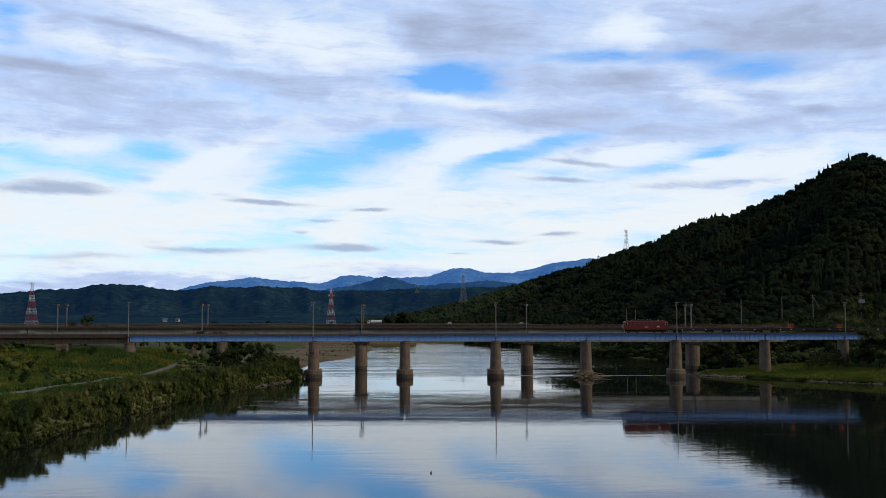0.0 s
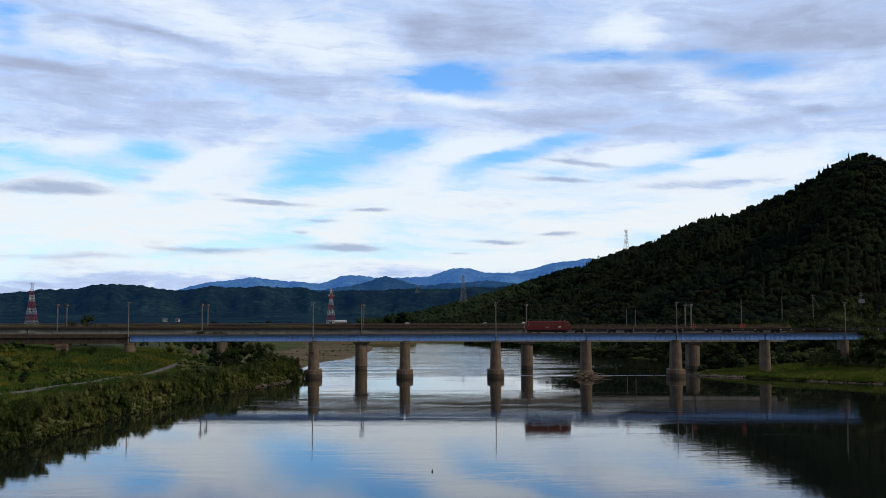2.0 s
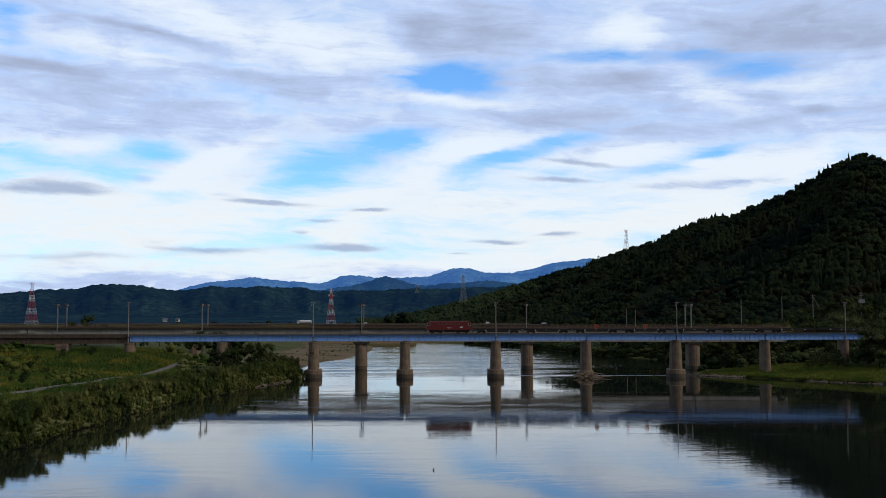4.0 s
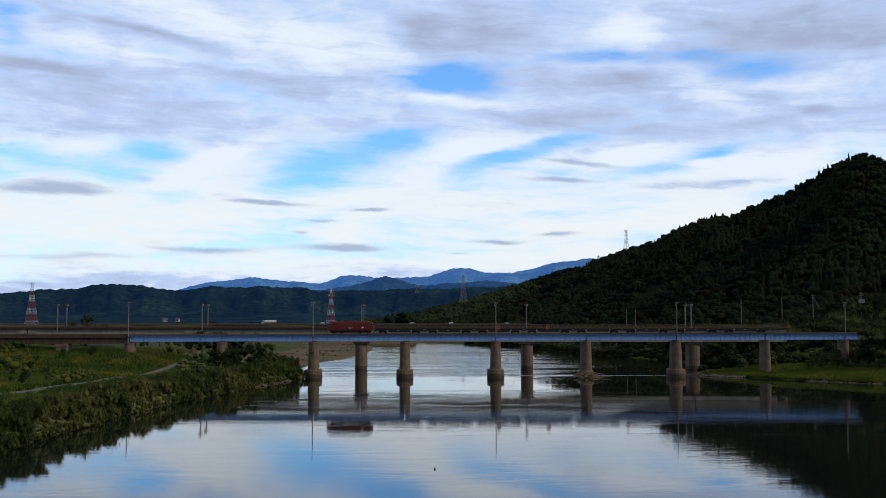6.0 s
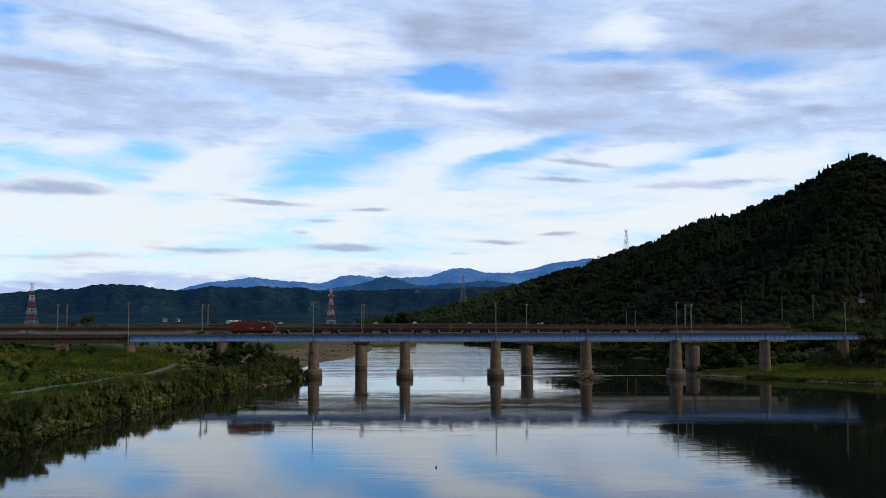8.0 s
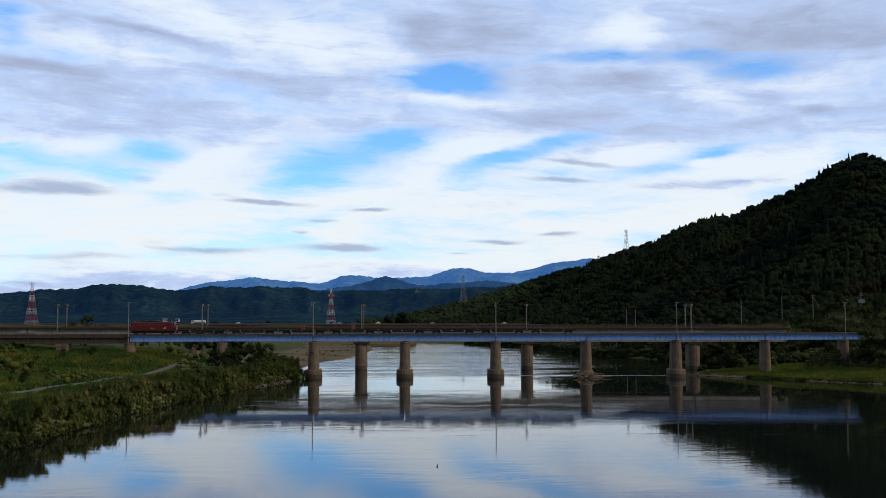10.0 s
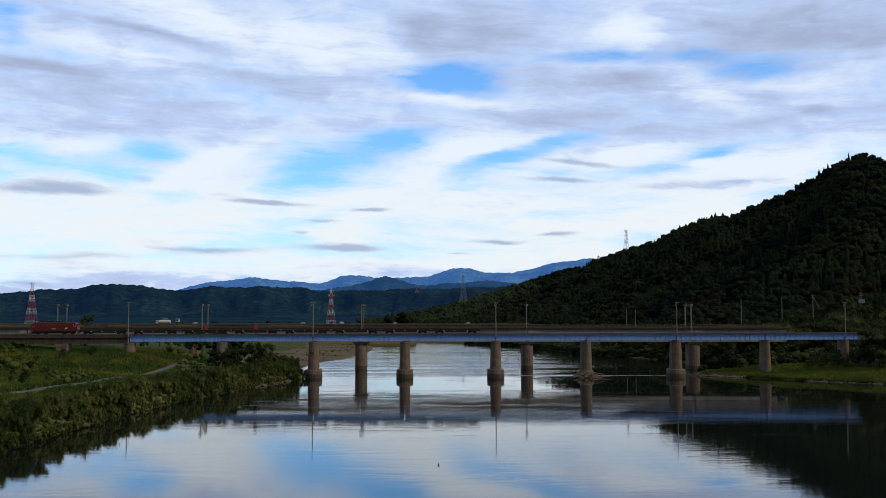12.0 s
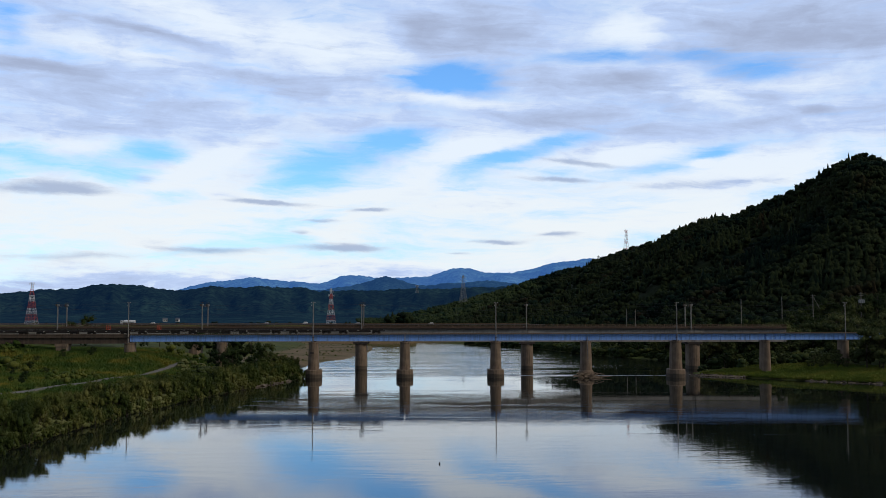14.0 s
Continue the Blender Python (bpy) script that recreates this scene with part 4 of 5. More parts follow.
    while len(places) < 7800:
        x, y = -50 - 130 * rng.rand(), 130 + 222 * rng.rand() ** 0.7
        d = float(np.interp(y, *LEFT_BANK)) - x
        if d < 9 or abs(x) > 0.47 * y + 12 or -1.3 < x - path_x(y) < 3.0:
            continue
        clear = lumps(x, y, 16.0, 3.0)
        if x < -118 and 262 < y < 285:
            continue
        s = (0.35 + 1.5 * rng.rand() ** 3) * (1.7 if clear < -0.35 else 0.75)
        if clear > -0.2 or rng.rand() < 0.6 or x > path_x(y):
            places.append((rng.randint(5, 9), placed(x, y, float(land(x, y)) - 0.05, 2.6, 2.6, rng.uniform(0.6, 1.3), rng.rand() * 6.28)))
        else:
            places.append((rng.randint(5), placed(x, y, float(land(x, y)) - 0.1 * s, 1.1 * s, 1.1 * s, 1.2 * s, rng.rand() * 6.28)))
    for i in range(260):
        y = rng.uniform(400, 690)
        x = float(np.interp(y, *LEFT_BANK)) - 3 - 45 * rng.rand()
        s = 0.3 + 0.6 * rng.rand() ** 2
        places.append((rng.randint(5), placed(x, y, float(land(x, y)) - 0.05, 1.8 * s, 1.8 * s, 0.8 * s, rng.rand() * 6.28)))
    shrubs = [(k, m) for k, m in places if k < 5]
    tagged(merged("shrubs", tufts, shrubs, M_SHRUB, None, True), "low dark green shrubs scattered over the river flats", "shrubs", kind="stuff")
    places = [(k, m) for k, m in places if k >= 5]
    tagged(merged("weeds", tufts, places, M_MEADOW, None, True), "rank green and yellowing weeds over the river flats", "weeds", kind="stuff")
    # grass on the spit and bank at the right
    places = []
    while len(places) < 5200:
        y = rng.uniform(294, 345)
        x = float(np.interp(y, *RIGHT_BANK)) + 2.5 + 34 * rng.rand() ** 1.3
        d = x - float(np.interp(y, *RIGHT_BANK))
        s = 0.5 + 0.9 * rng.rand() + 0.4 * min(1, d / 15)
        places.append((rng.randint(5, 9), placed(x, y, float(land(x, y)) - 0.05, 2.0 * s, 2.0 * s, 0.65 * s, rng.rand() * 6.28)))
    tagged(merged("grass", tufts, places, M_GRASS), "fresh green tall grass on the river spit", "grass", kind="stuff")
    crowns = [clump_crown(np.random.RandomState(90 + i), 7, 0.20, 16) for i in range(5)] + [cone_crown(np.random.RandomState(99 + i), 7) for i in range(3)]
    # undergrowth below the trees
    places = []
    while len(places) < 1700:
        y = rng.uniform(342, 700)
        x = float(np.interp(y, *RIGHT_BANK)) + 1.0 + (70 * rng.rand() if y < 480 else 16 * rng.rand())
        if y < 356 and x - float(np.interp(y, *RIGHT_BANK)) < 14:
            continue
        s = rng.uniform(2.2, 4.5)
        places.append((rng.randint(5), placed(x, y, float(land(x, y)) - 0.3 * s, 1.5 * s, 1.5 * s, 1.2 * s, rng.rand() * 6.28)))
    scrub = []
    for i in range(420):
        y = rng.uniform(120, 325)
        x = float(np.interp(y, *LEFT_BANK)) - rng.uniform(0.2, 4.5)
        s = rng.uniform(1.5, 2.6)
        scrub.append((rng.randint(5), placed(x, y, float(land(x, y)) - 0.35 * s, 1.5 * s, 1.5 * s, 1.1 * s, rng.rand() * 6.28)))
    for i in range(90):
        x, y = rng.uniform(-78, -47), rng.uniform(302, 322)
        s = rng.uniform(1.6, 3.0)
        scrub.append((rng.randint(5), placed(x, y, float(land(x, y)) - 0.35 * s, 1.5 * s, 1.5 * s, 1.1 * s, rng.rand() * 6.28)))
    tagged(merged("bank_scrub", crowns, scrub, M_OLIVE, None, True), "low olive scrub at the water's edge", "scrub", kind="stuff")
    tagged(merged("undergrowth", crowns, places, M_LEAF, None, True), "dark bushy undergrowth along the river bank", "undergrowth", kind="stuff")
    # the forest on the hill
    places = []
    tries = 0
    while len(places) < 7000 and tries < 60000:
        tries += 1
        az = rng.uniform(-4.5, 25.5)
        rc, rb = float(np.interp(az, HILL[0], HILL[1])), float(np.interp(az, HILL[0], HILL[3]))
        u = rng.rand() ** 0.9
        r = rb - 5 + (rc + 40 - rb) * u
        x, y = r * math.sin(radians(az)), r * math.cos(radians(az))
        if abs(y - ROAD_Y) < 12 or x < float(np.interp(y, *RIGHT_BANK)) + 6:
            continue
        stand = lumps(x, y, 45.0, 5.0)
        con = rng.rand() < (0.55 if stand > 0.25 else 0.04) * (0.35 if u > 0.88 else 1.0)
        w = (5.0 + 5.5 * rng.rand() ** 1.8) * (1 + 0.35 * (r > 1000))
        h = (rng.uniform(9, 14) if con else 5.0 + 0.55 * w) * (1.05 if u > 0.85 else 1.0)
        places.append((rng.randint(5, 8) if con else rng.randint(5), placed(x, y, float(land(x, y)) - 1.0, w * (0.95 if con else 1), w * (0.95 if con else 1), h, rng.rand() * 6.28)))
    # trees far off on the left get the leaf colour with painted sunlight
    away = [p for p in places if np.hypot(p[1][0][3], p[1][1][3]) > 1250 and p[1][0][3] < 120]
    tagged(merged("slope_forest", crowns, away, M_SLOPE_SUNLIT, None, True), "green forest on the far slope, sunlight and haze in its colour", "forest", kind="stuff")
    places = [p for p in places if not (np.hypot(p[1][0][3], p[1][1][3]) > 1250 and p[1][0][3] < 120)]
    tagged(merged("forest", crowns, places, M_HILL_SHADED, None, True), "dense dark green mixed forest covering the hill, cloud shade in its colour", "forest", kind="stuff")
    # woods on the far flats
    places = []
    for i in range(900):
        az, r = rng.uniform(-26, 1), rng.uniform(780, 1500)
        x, y = r * math.sin(radians(az)), r * math.cos(radians(az))
        if lumps(x, y, 90.0, 1.0) < 0.5:
            continue
        w = rng.uniform(6, 11)
        places.append((rng.randint(5), placed(x, y, float(land(x, y)) - 0.5, w, w, rng.uniform(5, 9), rng.rand() * 6.28)))
    for i in range(14):
        places.append((5 * (i % 2) + i % 3, placed(-44 + rng.uniform(0, 26), 800 + rng.uniform(-20, 20), 9.0, 10, 10, rng.uniform(9, 14), rng.rand() * 6.28)))
    # the woods share the hill's leaf colour with its painted shade
    tagged(merged("woods", crowns, places, M_HILL_SHADED, None, True), "scattered dark woods on the plain beyond the river", "woods", kind="stuff")


def path_x(y):
    """The middle of the track over the left flats."""
    return float(np.interp(y, (180, 240, 290, 315, 345), (-97, -88.5, -82, -79, -75))) + 0.3 * math.sin(y * 0.07)


def make_path():
    bm = bmesh.new()
    rows = []
    for i in range(60):
        y = 190 + i * 2.6
        x = path_x(y)
        rows.append([bm.verts.new((x + o, y, float(land(x + o, y)) + (0.16 if abs(o) < 0.8 else -0.1))) for o in (-0.9, -0.6, 0.6, 0.9)])
    for a, b in zip(rows, rows[1:]):
        for i in range(3):
            bm.faces.new((a[i], a[i + 1], b[i + 1], b[i]))
    tagged(part("path", bm, surface("path_gravel", (0.15, 0.14, 0.125), (0.11, 0.10, 0.09), 0.4, 0.95, 0.0, 9, 0.5)), "pale gravel track across the flats", "path", kind="structure")


make_path()
make_plants()


# ---------------------------------------------------------------- poles and wires
M_WIRE = plain("wire_steel", (0.06, 0.06, 0.065), 0.5, 0.5)
M_CERAMIC = plain("insulator", (0.62, 0.60, 0.56), 0.3)


def make_pole1(x, low, first=None):
    """A concrete mast beside the near track with its bracket."""
    m = pose(near(x)[0], near(x)[1] - 2.35, 0, 0, 0, TURN1)
    if first is not None:
        return copy_thing(first, m)
    t = tagged(new("catenary_mast"), "slim grey concrete catenary mast fixed to the pier", "mast", group="masts of the near line")
    bm = bmesh.new()
    rod(bm, (0, 0, low), (0, 0, 23.1), 0.17, 0.12, 10)
    part("pole", bm, M_GALV, t)
    bm = bmesh.new()
    rod(bm, (0, 0, 19.4), (0, 2.4, 20.1), 0.035), rod(bm, (0, 0, 20.9), (0, 2.4, 20.1), 0.03), rod(bm, (0, 1.9, 20.0), (0, 2.5, 18.85), 0.025)
    box(bm, -0.5, 0.02, -0.05, 0.05, 21.9, 21.98), box(bm, -0.6, 0.6, -0.04, 0.04, 22.7, 22.78)
    part("bracket", bm, M_DARK, t)
    for p in ((-0.45, 0, 22.08), (0.5, 0, 22.9), (-0.5, 0, 22.9), (0, 0.35, 19.55)):
        bm = bmesh.new()
        rod(bm, (0, 0, -0.12), (0, 0, 0.14), 0.09, 0.06, 8)
        part("insulator", bm, M_CERAMIC, t, "white ceramic insulator", pose(*p))
    bm = bmesh.new()
    for z in (10.6, 12.2):
        box(bm, -0.26, 0.26, -0.26, 0.9, z, z + 0.14)
    part("clamp", bm, M_DARK, t)
    t.matrix_basis = m
    return t


def make_portal(x, wide, first=None):
    """Two masts and a lattice beam over the far tracks."""
    t = tagged(new("catenary_portal"), "grey steel catenary portal over the far tracks", "portal", group="portals of the far line")
    for y in ((-3.9, 5.4) if wide else (-3.9,)):
        bm = bmesh.new()
        box(bm, -0.16, 0.16, -0.16, 0.16, -1.2, 8.6), box(bm, -0.26, 0.26, -0.26, 0.26, -1.3, -0.9)
        part("leg", bm, M_GALV, t, "", pose(0, y, 0))
        bm = bmesh.new()
        rod(bm, (0, 0, 8.6), (0, 0, 9.4), 0.06), box(bm, -0.8, 0.8, -0.09, 0.09, 8.95, 9.12), box(bm, -0.55, 0.55, -0.09, 0.09, 7.7, 7.85), box(bm, -0.75, -0.2, -0.3, 0.3, 7.9, 8.6, 0.05)
        part("crossarm", bm, M_DARK, t, "", pose(0, y, 0))
        for dx in (-0.4, 0.4):
            bm = bmesh.new()
            rod(bm, (0, 0, 0), (0, 0, 0.35), 0.16, 0.12, 8)
            part("insulator", bm, M_CERAMIC, t, "white ceramic insulator", pose(dx, y, 8.1))
    if wide:
        bm = bmesh.new()
        for z in (7.6, 8.3):
            rod(bm, (0, -3.9, z), (0, 5.4, z), 0.06)
        for k in range(9):
            rod(bm, (0, -3.9 + k * 1.033, 7.6 if k % 2 else 8.3), (0, -2.867 + k * 1.033, 8.3 if k % 2 else 7.6), 0.04)
        part("beam", bm, M_DARK, t)
    t.matrix_basis = pose(x, Y2, DECK2)


first_mast = make_pole1(PIERS[4], 8.6)
for px in (PIERS[0], PIERS[2], PIERS[6], PIERS[8]):
    make_pole1(px, 8.6, first_mast)
for px, wide in ((-136.7, True), (-85.4, True), (-28.8, True), (29.6, False), (88.0, True)):
    make_portal(px, wide)


def strand(bm, pts, r):
    """One unbroken wire through the points."""
    loft(bm, [[(x, y + r * c, z + r * d) for c, d in ((1, 0), (0, 1), (-1, 0), (0, -1))] for x, y, z in pts])


def make_wires():
    for k, (y, z, sag) in enumerate(((0.0, 18.85, 0.0), (0.0, 20.1, 0.8), (-2.35, 22.95, 0.9))):
        bm, run = bmesh.new(), []
        xs = [PIERS[0] - 56, PIERS[0], PIERS[2], PIERS[4], PIERS[6], PIERS[8]]
        for a, b in zip(xs, xs[1:]):
            pts = []
            for i in range(9):
                u = i / 8
                x = a + (b - a) * u
                pts.append((near(x)[0], near(x)[1] + y, z - sag * 4 * u * (1 - u)))
            run += pts[1:] if run else pts
        strand(bm, run, 0.016)
        tagged(part("overhead_wire", bm, M_WIRE), "thin dark overhead wire above the near track", "wire", group="overhead wires")
    for y in (-2.0, 2.0, -3.9):
        bm, run = bmesh.new(), []
        xs = [-190, -136.7, -85.4, -28.8, 29.6, 88.0, 135]
        z, sag = (22.9, 1.0) if y < -3 else (21.4, 0.9)
        for a, b in zip(xs, xs[1:]):
            pts = [(a + (b - a) * i / 8, Y2 + y, z - sag * 4 * i / 8 * (1 - i / 8)) for i in range(9)]
            run += pts[1:] if run else pts
        strand(bm, run, 0.018)
        tagged(part("overhead_wire", bm, M_WIRE), "thin dark overhead wire above the far tracks", "wire", group="overhead wires")


make_wires()

M_TRED = plain("tower_red", (0.50, 0.065, 0.04), 0.6)
M_TWHITE = plain("tower_white", (0.72, 0.72, 0.72), 0.6)
M_TGREY = plain("tower_grey", (0.26, 0.28, 0.29), 0.6, 0.2)


def make_tower(x, y, z0, top, base, bands, mats, label, arms, k=1.0, turn=20.0):
    """A lattice power pylon: four tapering legs with cross bracing, in coloured bands, and its arms."""
    t = tagged(new("power_pylon"), label, "pylon")
    H = top - z0
    half = lambda z: base / 2 * (1 - z / H) ** 1.25 + 0.55 + 0.25 * base / 12
    zs = [H * (1 - (1 - i / bands) ** 1.0) for i in range(bands + 1)]
    for i in range(bands):
        bm = bmesh.new()
        sub = 2 if i < bands - 2 else 1
        for j in range(sub):
            a, b = zs[i] + (zs[i + 1] - zs[i]) * j / sub, zs[i] + (zs[i + 1] - zs[i]) * (j + 1) / sub
            ra, rb = half(a), half(b)
            ca = [(ra, ra, a), (-ra, ra, a), (-ra, -ra, a), (ra, -ra, a)]
            cb = [(rb, rb, b), (-rb, rb, b), (-rb, -rb, b), (rb, -rb, b)]
            for q in range(4):
                rod(bm, ca[q], cb[q], 0.17 * k, None, 4), rod(bm, ca[q], cb[(q + 1) % 4], 0.08 * k, None, 4), rod(bm, ca[(q + 1) % 4], cb[q], 0.08 * k, None, 4)
                rod(bm, cb[q], cb[(q + 1) % 4], 0.12 * k, None, 4)
        part("mast_section", bm, mats[i % len(mats)], t)
    for za, w in arms:
        bm = bmesh.new()
        r = half(za * H)
        for s in (-1, 1):
            for q in (-1, 1):
                rod(bm, (s * r, q * r, za * H), (s * w, 0, za * H + 1.2), 0.12 * k, None, 4)
                rod(bm, (s * r, q * r, za * H + 2.2), (s * w, 0, za * H + 1.3), 0.10 * k, None, 4)
        part("crossarm", bm, mats[(bands - 1) % len(mats)], t)
        for s in (-1, 1):
            bm = bmesh.new()
            rod(bm, (s * w * 0.95, 0, za * H - 1.4), (s * w * 0.95, 0, za * H + 1.1), 0.14 * k, None, 5)
            part("insulator_string", bm, M_CERAMIC, t)
    t.matrix_basis = pose(x, y, z0, 0, 0, turn)
    return t


make_tower(-146.4, 1400, 5.0, 53.9, 9.2, 7, (M_TWHITE, M_TRED), "red and white lattice power pylon on the plain", ((0.80, 4.2), (0.92, 3.0)), 1.0, 25)
make_tower(-480.0, 1250, 5.0, 57.0, 11.5, 7, (M_TWHITE, M_TRED), "red and white lattice power pylon beyond the railway", ((0.965, 3.2),), 1.0, 40)
make_tower(249.0, 1450, 78.0, 134.8, 9.5, 9, (M_TRED, M_TWHITE), "red and white lattice pylon rising behind the hill", ((0.965, 3.0), (0.85, 2.6)), 0.8, 30)
make_tower(30.5, 1620, 38.0, 79.5, 9.0, 6, (M_TGREY,), "grey lattice power pylon on the wooded slope", ((0.78, 5.0), (0.9, 3.6)), 1.0, 15)
make_tower(-48.5, 2000, 60.0, 75.5, 4.0, 3, (M_TGREY,), "small grey pylon on the far slope", ((0.85, 3.0),), 1.2, 15)
make_tower(310.0, 2130, 112.0, 138.0, 5.0, 3, (M_TGREY,), "small grey pylon on the ridge", ((0.85, 3.0),), 1.2, 15)


def make_utility_pole(x, y, h, kind, z=None):
    t = tagged(new("utility_pole"), {0: "plain concrete utility pole among trees", 1: "concrete utility pole with a slanting stay", 2: "utility pole carrying transformers and crossarms"}[kind], "utility pole")
    bm = bmesh.new()
    rod(bm, (0, 0, -1), (0, 0, h), 0.2, 0.13, 8)
    part("pole", bm, M_GALV, t)
    if kind == 1:
        bm = bmesh.new()
        rod(bm, (2.6, 0, h - 5.5), (0.2, 0, h - 1.2), 0.07)
        part("stay", bm, M_GALV, t)
    if kind >= 1:
        bm = bmesh.new()
        for zz in (h - 0.6, h - 1.5):
            box(bm, -0.9, 0.9, -0.06, 0.06, zz, zz + 0.12)
        part("crossarm", bm, M_GALV, t)
    if kind == 2:
        for dx in (-0.8, 0.0, 0.8):
            bm = bmesh.new()
            rod(bm, (dx, -0.5, h - 4.6), (dx, -0.5, h - 3.2), 0.42, None, 10), rod(bm, (dx, -0.5, h - 3.2), (dx, -0.5, h - 2.9), 0.1, 0.06, 6)
            part("transformer", bm, M_TGREY, t)
    t.matrix_basis = pose(x, y, float(land(x, y)) if z is None else z)


for ux, uy, ut, uk in ((133.6, 480, 26.4, 0), (151.9, 480, 27.4, 0), (152.0, 440, 27.6, 1), (171.8, 440, 28.6, 2), (96.0, 560, 22.4, 0), (100.5, 560, 22.0, 0)):
    make_utility_pole(ux, uy, ut - float(land(ux, uy)), uk)


# ---------------------------------------------------------------- river edge: stones, driftwood, foam
M_STONE = surface("river_stone", (0.20, 0.155, 0.11), (0.12, 0.095, 0.07), 1.5, 0.9, 0.0, 6, 0.5, None, 0.3)
M_WOOD = surface("driftwood", (0.26, 0.19, 0.125), (0.17, 0.12, 0.08), 2.0, 0.9, 0.0, 6, 0.5, None, 0.2)
M_FOAM = surface("river_foam", (0.75, 0.77, 0.80), (0.6, 0.63, 0.68), 1.0, 0.7, 0.0, 6, 0.3)


def make_shore():
    rng = np.random.RandomState(12)
    rock = []
    for i in range(4):
        v, f = join([((OCTA_V * (0.7 + 0.5 * rng.rand(6, 1))) @ spin(rng).T, OCTA_F)] + [((OCTA_V * (0.6 + 0.4 * rng.rand(6, 1))) @ spin(rng).T * 0.8 + 0.25 * rng.randn(3), OCTA_F)])
        rock.append((v, f))
    places = []
    for i in range(260):
        u = rng.rand()
        y = 329 + 12 * u + rng.uniform(-1.0, 1.0)
        x = float(np.interp(y, *RIGHT_BANK)) + rng.uniform(-1.8, 2.6)
        s = 0.2 + 0.5 * rng.rand() ** 2
        places.append((rng.randint(4), placed(x, y, max(0.0, float(land(x, y))) + 0.05, 1.6 * s, s, 0.7 * s, rng.rand() * 6.28)))
    for i in range(90):
        y = rng.uniform(296, 312)
        x = float(np.interp(y, *RIGHT_BANK)) + rng.uniform(-1.0, 3.0)
        s = 0.15 + 0.3 * rng.rand()
        places.append((rng.randint(4), placed(x, y, max(0.0, float(land(x, y))) + 0.05, 2.2 * s, s, 0.6 * s, rng.rand() * 6.28)))
    for i in range(120):
        y = rng.uniform(286, 312)
        x = float(np.interp(y, *LEFT_BANK)) + rng.uniform(-1.5, 0.9)
        s = 0.25 + 0.5 * rng.rand()
        places.append((rng.randint(4), placed(x, y, max(0.0, float(land(x, y))) + 0.1, 1.5 * s, s, 0.8 * s, rng.rand() * 6.28)))
    tagged(merged("shore_stones", rock, places, M_STONE), "brown and grey stones along the waterline", "stones", kind="stuff")
    # driftwood caught on a pier
    cx, cy = near(PIERS[5])
    heap = tagged(new("driftwood_heap"), "tangled brown driftwood caught on the pier footing", "driftwood")
    for i in range(70):
        a = rng.rand() * 6.28
        L = rng.uniform(0.8, 3.2)
        p = Vector((cx + rng.uniform(-3.6, 3.8), cy - 4.4 + rng.uniform(-1.4, 1.2), 0.1 + 1.5 * rng.rand() ** 1.8))
        d = Vector((math.cos(a), 0.6 * math.sin(a), rng.uniform(-0.12, 0.3))) * L / 2
        bm = bmesh.new()
        rod(bm, p - d, p + d, rng.uniform(0.08, 0.2), 0.05, 6)
        part("branch", bm, M_WOOD, heap)
    bm = bmesh.new()
    rod(bm, (cx + 2.4, cy - 4.6, 0.15), (cx + 7.2, cy - 4.2, 0.55), 0.2, 0.1, 8)
    part("log", bm, M_WOOD, heap)
    # the thin white line of broken water between the piers
    drops = []
    for i in range(900):
        x = rng.uniform(19, 76)
        if rng.rand() > 0.35 + 0.65 * (math.sin(x * 0.9) * 0.5 + 0.5):
            continue
        drops.append((rng.randint(4), placed(x, 339.6 + 0.02 * x + rng.normal(0, 0.35), 0.0, rng.uniform(0.25, 0.8), rng.uniform(0.12, 0.3), 0.07, rng.uniform(-0.2, 0.2))))
    tagged(merged("foam", rock, drops, M_FOAM), "thin white line of broken water", "foam", kind="stuff")


make_shore()


# ---------------------------------------------------------------- far road, houses and traffic
M_ASPHALT = surface("asphalt", (0.06, 0.06, 0.06), (0.045, 0.045, 0.045), 0.3, 0.9, 0.0, 12, 0.3)
M_WHITE = plain("white_paint", (0.78, 0.78, 0.77), 0.35, 0.0, 0.0)
M_SILVER = plain("silver_paint", (0.55, 0.56, 0.58), 0.3, 0.4, 0.0)
M_GLASS = plain("dark_glass", (0.02, 0.025, 0.03), 0.08, 0.0, 0.0)
M_TYRE = plain("tyre_rubber", (0.02, 0.02, 0.02), 0.9, 0.0, 0.0)
M_ORANGE = plain("orange_paint", (0.42, 0.07, 0.028), 0.5, 0.0, 0.0)
M_ROOFTILE = plain("roof_tile", (0.12, 0.13, 0.15), 0.7)
M_PLASTER = plain("pale_plaster", (0.66, 0.64, 0.58), 0.9)

bm = bmesh.new()
box(bm, -420, 320, ROAD_Y - 4.2, ROAD_Y + 4.2, ROAD_Z - 0.6, ROAD_Z)
tagged(part("road", bm, M_ASPHALT), "grey asphalt road on a low bank beyond the railway", "road", kind="structure")


def make_guardrail():
    t = tagged(new("guardrail"), "low weathered steel guardrail along the road", "guardrail", kind="structure")
    bm = bmesh.new()
    box(bm, -420, 60, ROAD_Y - 4.1, ROAD_Y - 4.0, ROAD_Z + 0.45, ROAD_Z + 0.75, 0.02)
    part("beam", bm, M_RUST, t)
    post = bmesh.new()
    box(post, -0.06, 0.06, -0.06, 0.06, 0, 0.7)
    post = mesh_of("post", post, M_GALV)
    for k in range(120):
        part("post", post, None, t, "", pose(-418 + 4 * k, ROAD_Y - 3.93, ROAD_Z))


make_guardrail()


